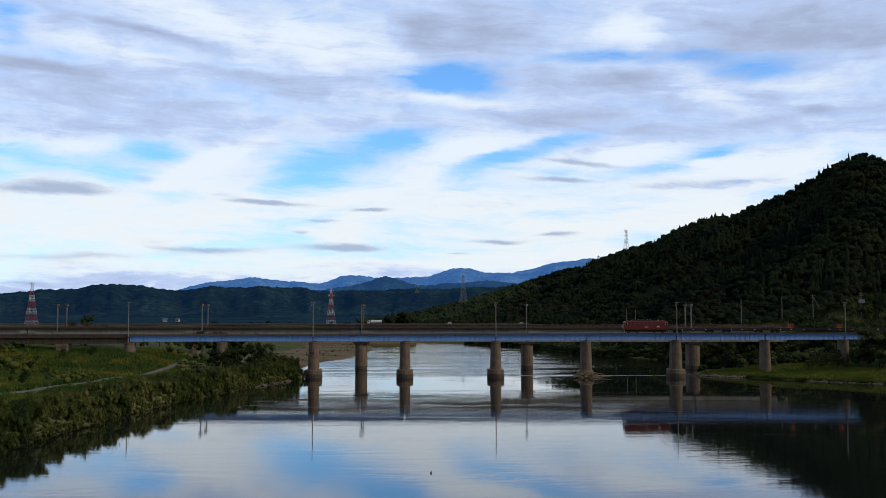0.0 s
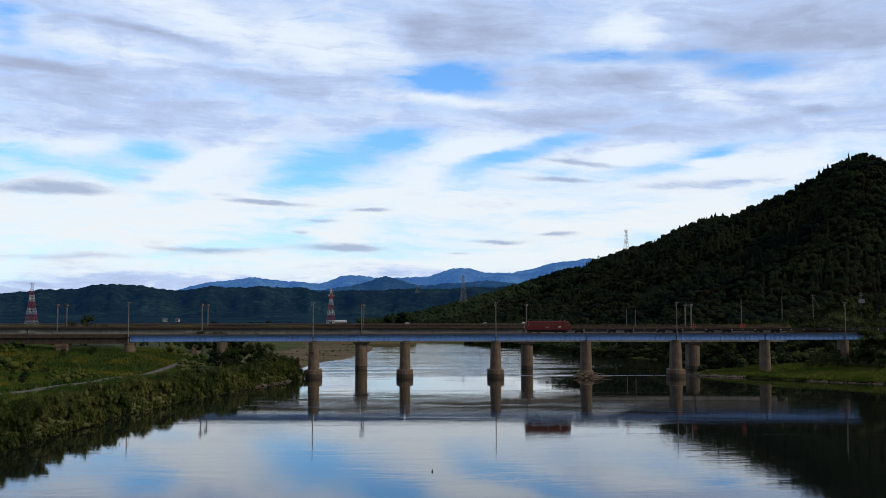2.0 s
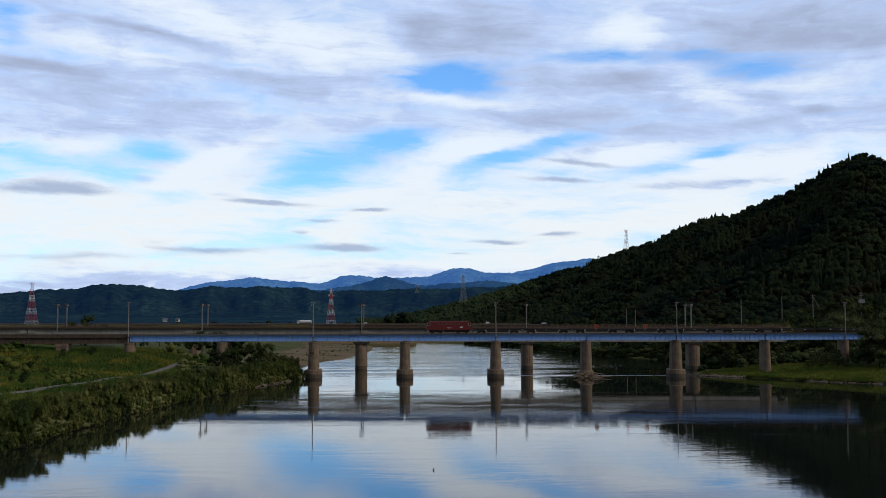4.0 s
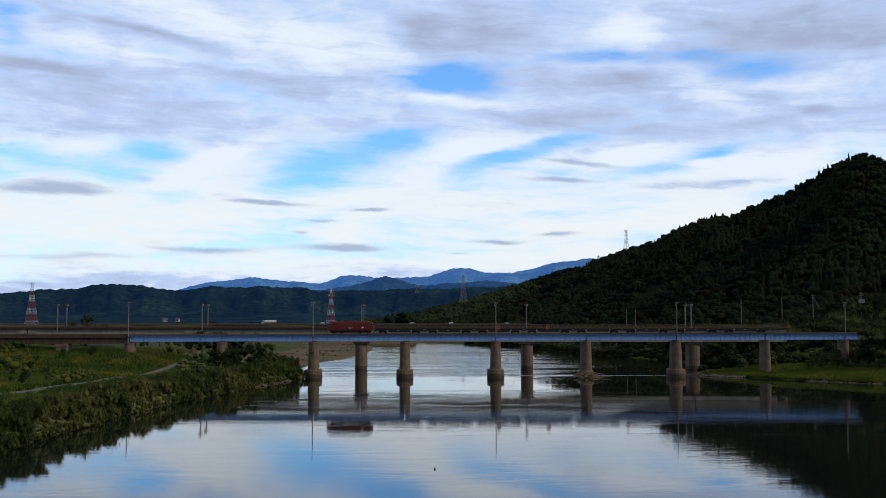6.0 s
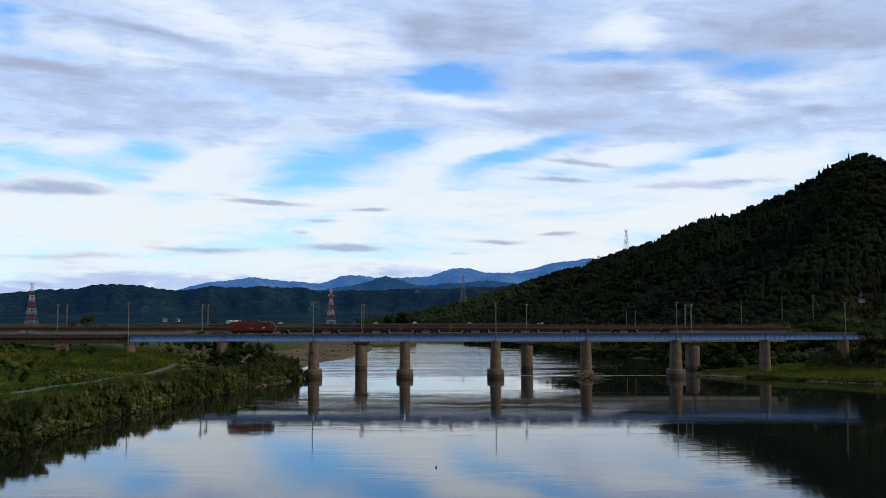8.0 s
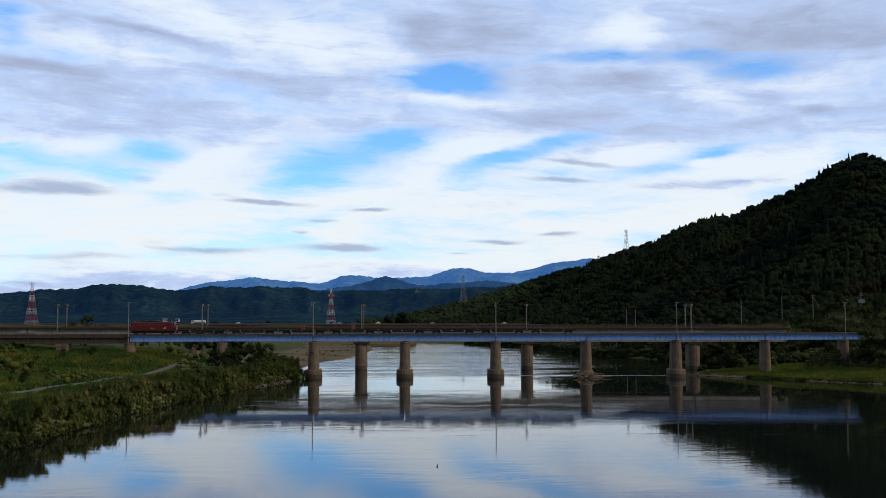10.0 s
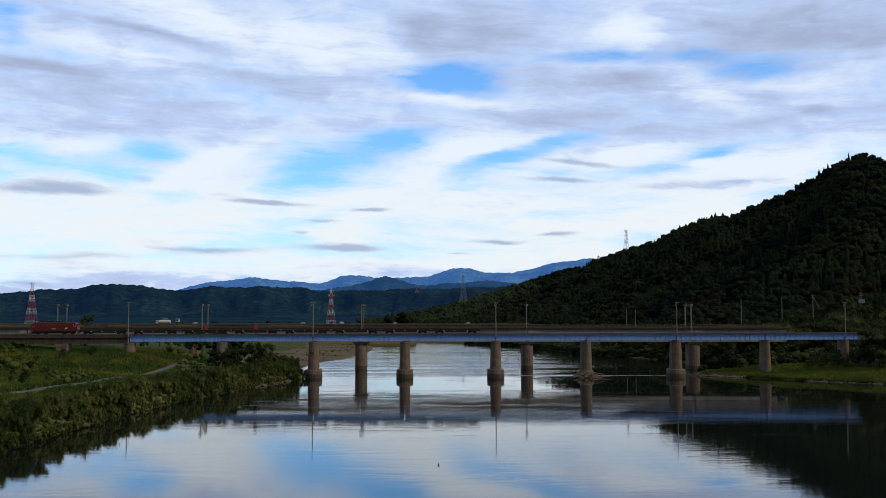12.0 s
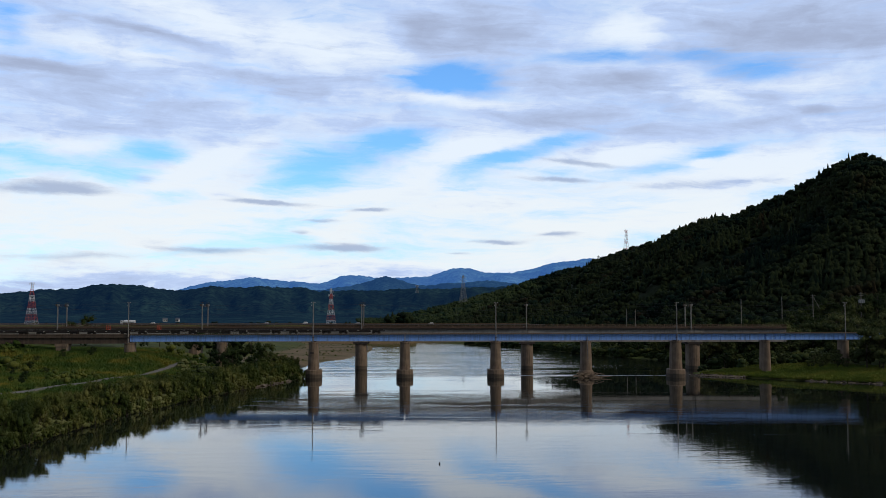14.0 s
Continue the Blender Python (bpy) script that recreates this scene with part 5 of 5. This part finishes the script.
def wheel_data(r, w, mat, rim):
    bm = bmesh.new()
    bmesh.ops.create_cone(bm, cap_ends=True, segments=16, radius1=r, radius2=r, depth=w, matrix=Matrix.Rotation(math.pi / 2, 4, "X"))
    bmesh.ops.bevel(bm, geom=[e for e in bm.edges if len(e.link_faces) == 2 and e.calc_face_angle() > 1], offset=0.05, segments=1, affect="EDGES")
    hub = bmesh.new()
    bmesh.ops.create_cone(hub, cap_ends=True, segments=12, radius1=r * 0.6, radius2=r * 0.5, depth=w * 1.1, matrix=Matrix.Rotation(math.pi / 2, 4, "X"))
    box(hub, -r * 0.5, r * 0.5, -w * 0.58, w * 0.58, -0.05, 0.05)
    return mesh_of("tyre", bm, mat), mesh_of("rim", hub, rim)


def put_wheel(parent, tyre, rim, x, y, z, name="wheel"):
    w = new(name)
    w.parent = parent
    w.matrix_basis = pose(x, y, z)
    part("tyre", tyre, None, w), part("rim", rim, None, w)
    return w


CAR_TYRE, CAR_RIM = wheel_data(0.32, 0.2, M_TYRE, M_SILVER)
TRUCK_TYRE, TRUCK_RIM = wheel_data(0.5, 0.3, M_TYRE, M_SILVER)


def make_car(paint, label, tall):
    """A small car that heads towards -x; its origin lies on the road under its middle."""
    c = tagged(new("car"), label, "car", group="cars on the far road")
    bm = bmesh.new()
    prof = [(-1.95, 0.35), (-2.0, 0.75), (-1.2, 0.92), (-0.55, tall), (1.1, tall + 0.02), (1.75, 0.95), (1.98, 0.85), (1.95, 0.35)]
    loft(bm, [[(x, y * (0.82 if z > 1 else 1.0), z) for x, z in prof] for y in (-0.82, -0.6, 0.6, 0.82)])
    bmesh.ops.recalc_face_normals(bm, faces=bm.faces)
    part("body", bm, paint, c)
    for s in (-1, 1):
        bm = bmesh.new()
        box(bm, -0.75, 1.2, s * 0.70 - 0.03, s * 0.70 + 0.03, 1.0, tall - 0.1, 0.02)
        part("side_window", bm, M_GLASS, c)
        bm = bmesh.new()
        box(bm, -2.02, -1.94, s * 0.6 - 0.15, s * 0.6 + 0.15, 0.6, 0.76, 0.02)
        part("headlight", bm, M_CERAMIC, c)
    return c, [put_wheel(c, CAR_TYRE, CAR_RIM, x, y, 0.32) for x in (-1.3, 1.25) for y in (-0.74, 0.74)]


def make_lorry():
    c = tagged(new("tank_lorry"), "white tank lorry driving on the far road", "lorry")
    bm = bmesh.new()
    box(bm, -5.0, -3.2, -1.15, 1.15, 0.6, 2.7, 0.15)
    part("cab", bm, M_WHITE, c)
    bm = bmesh.new()
    box(bm, -5.04, -4.98, -1.0, 1.0, 1.6, 2.4, 0.02)
    part("windscreen", bm, M_GLASS, c)
    bm = bmesh.new()
    box(bm, -4.6, -3.7, -1.17, 1.17, 1.6, 2.3, 0.02)
    part("side_window", bm, M_GLASS, c)
    bm = bmesh.new()
    rod(bm, (-2.8, 0, 2.0), (5.0, 0, 2.0), 1.2, None, 20)
    bmesh.ops.scale(bm, vec=(1, 1, 0.95), verts=bm.verts)
    part("tank", bm, M_WHITE, c)
    bm = bmesh.new()
    box(bm, -4.8, 5.0, -1.0, 1.0, 0.55, 0.85, 0.03)
    part("chassis", bm, M_DARK, c)
    return c, [put_wheel(c, TRUCK_TYRE, TRUCK_RIM, x, y, 0.5) for x in (-3.9, 2.6, 3.9) for y in (-0.95, 0.95)]


LORRY, LORRY_WHEELS = make_lorry()
CARS = [make_car(p, l, h) for p, l, h in ((M_WHITE, "white hatchback driving on the far road", 1.5), (M_SILVER, "silver car driving on the far road", 1.45),
                                          (M_WHITE, "tall white van driving on the far road", 1.9), (M_SILVER, "silver saloon driving on the far road", 1.4), (M_WHITE, "white car driving on the far road", 1.5))]


def make_house(x, y, w, d, h, turn):
    t = tagged(new("house"), "small pale house at the foot of the ridge", "house", group="far houses")
    bm = bmesh.new()
    box(bm, -w / 2, w / 2, -d / 2, d / 2, 0, h)
    part("wall", bm, M_PLASTER, t)
    bm = bmesh.new()
    loft(bm, [[(-w / 2 - 0.4, -d / 2 - 0.5, h), (w / 2 + 0.4, -d / 2 - 0.5, h), (w / 2 + 0.4, d / 2 + 0.5, h), (-w / 2 - 0.4, d / 2 + 0.5, h)],
              [(-w / 2 - 0.4, -0.1, h + 2.2), (w / 2 + 0.4, -0.1, h + 2.2), (w / 2 + 0.4, 0.1, h + 2.2), (-w / 2 - 0.4, 0.1, h + 2.2)]])
    part("roof", bm, M_ROOFTILE, t)
    for k in (-0.25, 0.25):
        bm = bmesh.new()
        box(bm, k * w - 0.8, k * w + 0.8, -d / 2 - 0.05, -d / 2, 1.2, 2.6)
        part("window", bm, M_GLASS, t)
    t.matrix_basis = pose(x, y, float(land(x, y)) + 6, 0, 0, turn)


# ---------------------------------------------------------------- the train
SPEED = 15.05
HEAD = ((0.0, 55.4), (1.5, 32.5), (3.0, 9.75), (6.5, -43.15), (7.5, -58.2), (11.0, -110.6), (12.5, -132.8), (14.0, -154.9))      # seconds, place of the leading end
M_UNDER = surface("underframe_grime", (0.013, 0.010, 0.009), (0.026, 0.018, 0.014), 1.5, 0.8, 0.1, 6, 0.3, None, 0.1)
M_ROOF = surface("loco_roof", (0.16, 0.05, 0.042), (0.10, 0.045, 0.04), 0.8, 0.7, 0.0, 8, 0.2)
M_CREAM = plain("cream_trim", (0.46, 0.43, 0.37), 0.5, 0.0, 0.0)
WHEELS = []                       # every turning wheelset with its radius and rest pose


def wheelset_data(r):
    tread, axle = bmesh.new(), bmesh.new()
    for y in (-0.53, 0.53):
        rod(tread, (0, y - 0.06, 0), (0, y + 0.06, 0), r, None, 18)
        rod(tread, (0, y - 0.02 * math.copysign(4, y), 0), (0, y - 0.02 * math.copysign(3, y), 0), r + 0.03, None, 18)
    rod(axle, (0, -0.8, 0), (0, 0.8, 0), 0.09, None, 8)
    for k in range(4):
        rod(axle, (0, -0.6, 0), (0.8 * r * math.cos(k * 1.571), -0.6, 0.8 * r * math.sin(k * 1.571)), 0.05, None, 4)
    return mesh_of("tread", tread, M_DARK), mesh_of("axle", axle, M_UNDER)


LOCO_SET, WAGON_SET = wheelset_data(0.56), wheelset_data(0.43)


def put_wheelset(parent, data, x, r):
    w = new("wheelset")
    w.parent = parent
    w.matrix_basis = pose(x, 0, r)
    part("tread", data[0], None, w), part("axle", data[1], None, w)
    WHEELS.append((w, x, r))


def make_loco():
    """Origin at the rail under the leading coupler; the engine lies behind it, towards +x."""
    lo = tagged(new("electric_locomotive"), "dark red electric locomotive with roof pantographs and white plates", "locomotive")
    bm = bmesh.new()
    x0, x1 = 0.25, 14.35
    prof = [(x0 + 0.12, 1.05), (x0, 1.3), (x0, 2.25), (x0 + 0.38, 3.35), (x0 + 0.7, 3.58), (x1 - 0.7, 3.58), (x1 - 0.38, 3.35), (x1, 2.25), (x1, 1.3), (x1 - 0.12, 1.05)]
    loft(bm, [[(x, y, z if z < 3.5 else z - dz) for x, z in prof] for y, dz in ((-1.4, 0.16), (-1.15, 0.0), (1.15, 0.0), (1.4, 0.16))])
    bmesh.ops.recalc_face_normals(bm, faces=bm.faces)
    part("body", bm, M_RED, lo)
    bm = bmesh.new()
    box(bm, 1.1, 13.5, -1.0, 1.0, 3.56, 3.72, 0.05)
    part("roof", bm, M_ROOF, lo, "dull dark red roof")
    for i, (a, b) in enumerate(((2.9, 4.4), (4.9, 7.2), (7.5, 9.2))):
        bm = bmesh.new()
        box(bm, a, b, -0.55, 0.55, 3.72, 4.04 + 0.08 * (i == 1), 0.06)
        part("roof_box", bm, M_UNDER, lo)
    for s in (-1, 1):
        # windows, grilles, steps, plates on each side
        for a, b in ((0.75, 1.35), (13.25, 13.85)):
            bm = bmesh.new()
            box(bm, a, b, s * 1.41 - 0.015, s * 1.41 + 0.015, 2.45, 3.1, 0.01)
            part("cab_window", bm, M_GLASS, lo)
            bm = bmesh.new()
            for c, d, e, f in ((a - 0.07, a, 2.38, 3.17), (b, b + 0.07, 2.38, 3.17), (a, b, 2.38, 2.45), (a, b, 3.1, 3.17)):
                box(bm, c, d, s * 1.415 - 0.02, s * 1.415 + 0.02, e, f)
            part("window_frame", bm, M_CREAM, lo, "pale window frame")
        for a in (1.55, 12.45):
            bm = bmesh.new()
            box(bm, a, a + 0.62, s * 1.412 - 0.012, s * 1.412 + 0.012, 1.35, 3.05, 0.01)
            part("side_door", bm, M_RED, lo)
        for k in range(6):
            bm = bmesh.new()
            for j in range(5):
                box(bm, 3.4 + 1.25 * k, 4.4 + 1.25 * k, s * 1.412 - 0.015, s * 1.412 + 0.015, 2.62 + 0.11 * j, 2.69 + 0.11 * j)
            part("grille", bm, M_ROOF, lo)
        bm = bmesh.new()
        box(bm, 6.6, 7.9, s * 1.412 - 0.01, s * 1.412 + 0.01, 1.78, 1.9), box(bm, 6.9, 7.6, s * 1.412 - 0.01, s * 1.412 + 0.01, 1.55, 1.66)
        part("plate", bm, M_CREAM, lo, "pale lettering bars")
        bm = bmesh.new()
        box(bm, 10.7, 11.35, s * 1.412 - 0.01, s * 1.412 + 0.01, 1.75, 2.05, 0.01), box(bm, 10.55, 10.7, s * 1.412 - 0.01, s * 1.412 + 0.01, 1.62, 1.85)
        part("emblem", bm, M_WHITE, lo, "plain white emblem")
        bm = bmesh.new()
        box(bm, 0.4, 14.2, s * 1.33 - 0.06, s * 1.33 + 0.06, 0.9, 1.08, 0.02)
        part("side_sill", bm, M_UNDER, lo)
        for x in (0.42, 14.18):
            bm = bmesh.new()
            box(bm, x - 0.18, x + 0.18, s * 1.3 - 0.1, s * 1.3 + 0.1, 0.35, 0.95, 0.03)
            part("steps", bm, M_GALV, lo, "pale grey cab steps")
    for x, d in ((0.25, -1), (14.35, 1)):
        for y in (-0.65, 0.65):
            bm = bmesh.new()
            box(bm, x + 0.42 * 0.4 * -d - 0.03, x + 0.42 * 0.4 * -d + 0.03, y - 0.45, y + 0.45, 2.42, 3.08, 0.01)
            part("windscreen", bm, M_GLASS, lo, "", Matrix.Translation((-d * 0.02 + d * 0.04, 0, 0)))
            bm = bmesh.new()
            rod(bm, (x - 0.05, y * 1.4, 1.75), (x + 0.05, y * 1.4, 1.75), 0.14, None, 12)
            part("headlight", bm, M_CERAMIC, lo)
        bm = bmesh.new()
        box(bm, min(x, x + d * 0.45), max(x, x + d * 0.45), -0.18, 0.18, 0.72, 1.0, 0.04)
        part("coupler", bm, M_UNDER, lo)
        bm = bmesh.new()
        box(bm, x - 0.15, x + 0.15, -1.25, 1.25, 0.28, 0.75, 0.05)
        part("snow_plough", bm, M_UNDER, lo)
    for x in (3.3, 11.3):
        bo = new("bogie")
        bo.parent = lo
        bo.matrix_basis = pose(x, 0, 0)
        bm = bmesh.new()
        for s in (-1, 1):
            box(bm, -1.9, 1.9, s * 1.0 - 0.09, s * 1.0 + 0.09, 0.55, 0.95, 0.05)
            for k in (-1.25, 1.25):
                box(bm, k - 0.2, k + 0.2, s * 1.08 - 0.1, s * 1.08 + 0.1, 0.38, 0.75, 0.04), rod(bm, (k + 0.45, s * 1.1, 0.55), (k + 0.45, s * 1.1, 0.95), 0.1, None, 8)
        box(bm, -0.3, 0.3, -1.0, 1.0, 0.5, 0.9)
        part("bogie_frame", bm, M_UNDER, bo)
        bm = bmesh.new()
        for s in (-1, 1):
            box(bm, -0.95, 0.95, s * 1.12 - 0.05, s * 1.12 + 0.05, 0.30, 0.86, 0.03), box(bm, -2.15, -1.75, s * 1.1 - 0.12, s * 1.1 + 0.12, 0.30, 1.0, 0.03), box(bm, 1.75, 2.15, s * 1.1 - 0.12, s * 1.1 + 0.12, 0.30, 1.0, 0.03)
        part("brake_rigging", bm, M_UNDER, bo)
        for k in (-1.25, 1.25):
            put_wheelset(bo, LOCO_SET, k, 0.56)
    bm = bmesh.new()
    box(bm, 5.6, 9.0, -1.2, 1.2, 0.32, 1.05, 0.06)
    part("equipment_box", bm, M_UNDER, lo)
    for x, up in ((2.3, False), (12.0, True)):
        bm = bmesh.new()
        hgt = 1.25 if up else 0.5
        for y in (-0.5, 0.5):
            rod(bm, (x - 0.7, y, 3.8), (x - 1.2 * (0.6 if up else 1), y * 0.9, 3.8 + hgt * 0.5), 0.06), rod(bm, (x + 0.7, y, 3.8), (x + 1.2 * (0.6 if up else 1), y * 0.9, 3.8 + hgt * 0.5), 0.035)
            rod(bm, (x - 1.2 * (0.6 if up else 1), y * 0.9, 3.8 + hgt * 0.5), (x - 0.15, y * 0.8, 3.8 + hgt), 0.03), rod(bm, (x + 1.2 * (0.6 if up else 1), y * 0.9, 3.8 + hgt * 0.5), (x + 0.15, y * 0.8, 3.8 + hgt), 0.03)
        rod(bm, (x - 0.15, -0.85, 3.82 + hgt), (x - 0.15, 0.85, 3.82 + hgt), 0.04), rod(bm, (x + 0.15, -0.85, 3.82 + hgt), (x + 0.15, 0.85, 3.82 + hgt), 0.04)
        part("pantograph", bm, M_DARK, lo)
        for dx in (-0.7, 0.7):
            bm = bmesh.new()
            rod(bm, (x + dx, -0.5, 3.6), (x + dx, -0.5, 3.84), 0.09, None, 8), rod(bm, (x + dx, 0.5, 3.6), (x + dx, 0.5, 3.84), 0.09, None, 8)
            part("insulator", bm, M_CERAMIC, lo)
    for x in (5.2, 6.4, 8.0, 8.8):
        bm = bmesh.new()
        rod(bm, (x, 0.2, 3.7), (x, 0.2, 4.22), 0.06, 0.04, 6)
        part("roof_insulator", bm, M_CERAMIC, lo)
    return lo


def make_bird():
    """A water bird on the river; origin at the waterline."""
    t = tagged(new("water_bird"), "small dark water bird swimming on the river", "bird")
    bm = bmesh.new()
    bmesh.ops.create_icosphere(bm, subdivisions=2, radius=1.0, matrix=Matrix.Translation((0, 0, 0.06)) @ Matrix.Diagonal((0.11, 0.22, 0.08, 1)))
    part("body", bm, M_UNDER, t)
    bm = bmesh.new()
    rod(bm, (0, 0.16, 0.1), (0, 0.22, 0.19), 0.045, 0.035, 8)
    bmesh.ops.create_icosphere(bm, subdivisions=2, radius=0.06, matrix=Matrix.Translation((0, 0.24, 0.2)))
    part("head", bm, M_UNDER, t)
    bm = bmesh.new()
    rod(bm, (0, 0.28, 0.195), (0, 0.36, 0.185), 0.02, 0.008, 6)
    part("beak", bm, M_CREAM, t)
    bm = bmesh.new()
    rod(bm, (0, -0.2, 0.08), (0, -0.34, 0.14), 0.06, 0.02, 6)
    part("tail", bm, M_UNDER, t)
    return t


BIRD = make_bird()
WAGON_LEN = 15.3


def make_wagon(stakes):
    """A bogie flat wagon; origin at the rail under its leading coupler."""
    t = tagged(new("flat_wagon"), "empty dark flat wagon with an orange stake frame" if stakes else "empty dark brown flat wagon on two bogies", "wagon", group="flat wagons of the train")
    L = WAGON_LEN
    bm = bmesh.new()
    box(bm, 0.5, L - 0.5, -1.25, 1.25, 1.08, 1.32, 0.03)
    part("deck", bm, M_UNDER, t)
    for y in (-1.2, 1.2):
        bm = bmesh.new()
        loft(bm, [[(0.5, y + s, 1.15), (0.5, y + s, 0.84), (4.0, y + s, 0.80), (4.8, y + s, 0.36), (L - 4.8, y + s, 0.36), (L - 4.0, y + s, 0.80), (L - 0.5, y + s, 0.84), (L - 0.5, y + s, 1.15)] for s in (-0.06, 0.06)])
        part("side_beam", bm, M_UNDER, t)
        for k in range(8):
            bm = bmesh.new()
            box(bm, 1.3 + k * 1.8, 1.42 + k * 1.8, y * 1.06 - 0.05, y * 1.06 + 0.05, 0.85, 1.62 if k in (0, 7) else 1.42)
            part("stake_pocket", bm, M_UNDER, t)
    for x in (0.5, L - 0.5):
        d = -1 if x < 1 else 1
        bm = bmesh.new()
        box(bm, min(x, x + d * 0.48), max(x, x + d * 0.48), -0.15, 0.15, 0.72, 0.98, 0.04)
        part("coupler", bm, M_UNDER, t)
        bm = bmesh.new()
        box(bm, x - 0.06, x + 0.06, -1.25, 1.25, 0.75, 1.0), box(bm, x - 0.04, x + 0.04, -0.9, -0.8, 1.1, 1.55), box(bm, x - 0.04, x + 0.04, 0.8, 0.9, 1.1, 1.55)
        part("end_beam", bm, M_UNDER, t)
    for x in (2.6, L - 2.6):
        bo = new("bogie")
        bo.parent = t
        bo.matrix_basis = pose(x, 0, 0)
        bm = bmesh.new()
        for s in (-1, 1):
            loft(bm, [[(-1.1, s * 0.98 + o, 0.38), (-0.4, s * 0.98 + o, 0.3), (0.4, s * 0.98 + o, 0.3), (1.1, s * 0.98 + o, 0.38), (1.1, s * 0.98 + o, 0.56), (0.4, s * 0.98 + o, 0.74), (-0.4, s * 0.98 + o, 0.74), (-1.1, s * 0.98 + o, 0.56)] for o in (-0.08, 0.08)])
        box(bm, -0.25, 0.25, -1.0, 1.0, 0.5, 0.9)
        part("bogie_frame", bm, M_UNDER, bo)
        for k in (-0.85, 0.85):
            put_wheelset(bo, WAGON_SET, k, 0.43)
    bm = bmesh.new()
    rod(bm, (L / 2 - 1.4, -0.5, 0.7), (L / 2 + 0.2, -0.5, 0.7), 0.2, None, 10), box(bm, L / 2 + 0.6, L / 2 + 1.1, -1.0, -0.4, 0.55, 0.98, 0.03)
    part("brake_cylinder", bm, M_UNDER, t)
    bm = bmesh.new()
    bmesh.ops.create_cone(bm, cap_ends=True, segments=12, radius1=0.22, radius2=0.22, depth=0.05, matrix=Matrix.Translation((3.9, -1.32, 0.9)) @ Matrix.Rotation(math.pi / 2, 4, "X"))
    part("brake_wheel", bm, M_CREAM, t, "pale brake wheel")
    bm = bmesh.new()
    box(bm, L - 4.3, L - 3.9, -1.33, -1.28, 0.8, 1.02), box(bm, 7.0, 7.5, -1.3, -1.26, 0.85, 0.97)
    part("plate", bm, M_CREAM, t, "pale lettering bar")
    if stakes:
        st = new("stake_frame")
        st.parent = t
        st["label"] = "orange steel stake frame"
        for y in (-1.1, 1.1):
            bm = bmesh.new()
            box(bm, L / 2 - 0.42, L / 2 - 0.26, y - 0.08, y + 0.08, 1.3, 2.7, 0.02), box(bm, L / 2 + 0.22, L / 2 + 0.38, y - 0.08, y + 0.08, 1.3, 2.7, 0.02)
            for z in (1.45, 1.95, 2.45):
                box(bm, L / 2 - 0.28, L / 2 + 0.24, y - 0.05, y + 0.05, z, z + 0.12, 0.02)
            part("stake", bm, M_ORANGE, st)
        bm = bmesh.new()
        box(bm, L / 2 - 0.45, L / 2 + 0.45, -1.1, 1.1, 1.32, 1.45, 0.02)
        part("bolster", bm, M_ORANGE, st)
    return t


LOCO = make_loco()
WAGONS = [make_wagon(i in (2, 3)) for i in range(8)]


def motions():
    """All that moves: the train from right to left, and the traffic on the far road."""
    ends = (0.0, 3.2, 5.3, 8.2, 10.3, 14.0)

    def on_track(x):
        return pose(*near(x), deck1(x) + 0.41, 0, -math.degrees(math.atan(0.0024)), TURN1)
    walk(LOCO, [(t, on_track(x)) for t, x in HEAD])
    for i, w in enumerate(WAGONS):
        walk(w, [(t, on_track(x + 14.6 + WAGON_LEN * i)) for t, x in HEAD])
    steps = [i / 30 for i in range(0, 421)]
    for w, x, r in WHEELS:
        walk(w, [(t, pose(x, 0, r) @ Matrix.Rotation(-SPEED * t / r, 4, "Y")) for t in steps])
    walk(BIRD, [(t, pose(-1.45 + 0.072 * t, 130.8 + 0.57 * t, 0.0, 0, 0, -7)) for t in ends])
    # lorry and cars: place at the start, speed
    for (c, wheels), x, v, r in [((LORRY, LORRY_WHEELS), -47.7, 12.3, 0.5)] + [(c, x, v, 0.32) for c, (x, v) in zip(CARS, ((4.6, 14.8), (54.3, 12.7), (81.6, 12.7), (122.4, 13.0), (169.6, 12.7)))]:
        walk(c, [(t, pose(x - v * t, ROAD_Y - 1.8, ROAD_Z)) for t in ends])
        for w in wheels:
            m = w.matrix_basis.copy()
            walk(w, [(t, m @ Matrix.Rotation(-v * t / r, 4, "Y")) for t in steps])


for hx, hy, hw, ht in ((-389, 1500, 6, 20), (-369, 1490, 4.5, -10)):
    make_house(hx, hy, hw, 5, 3.2, ht)
motions()
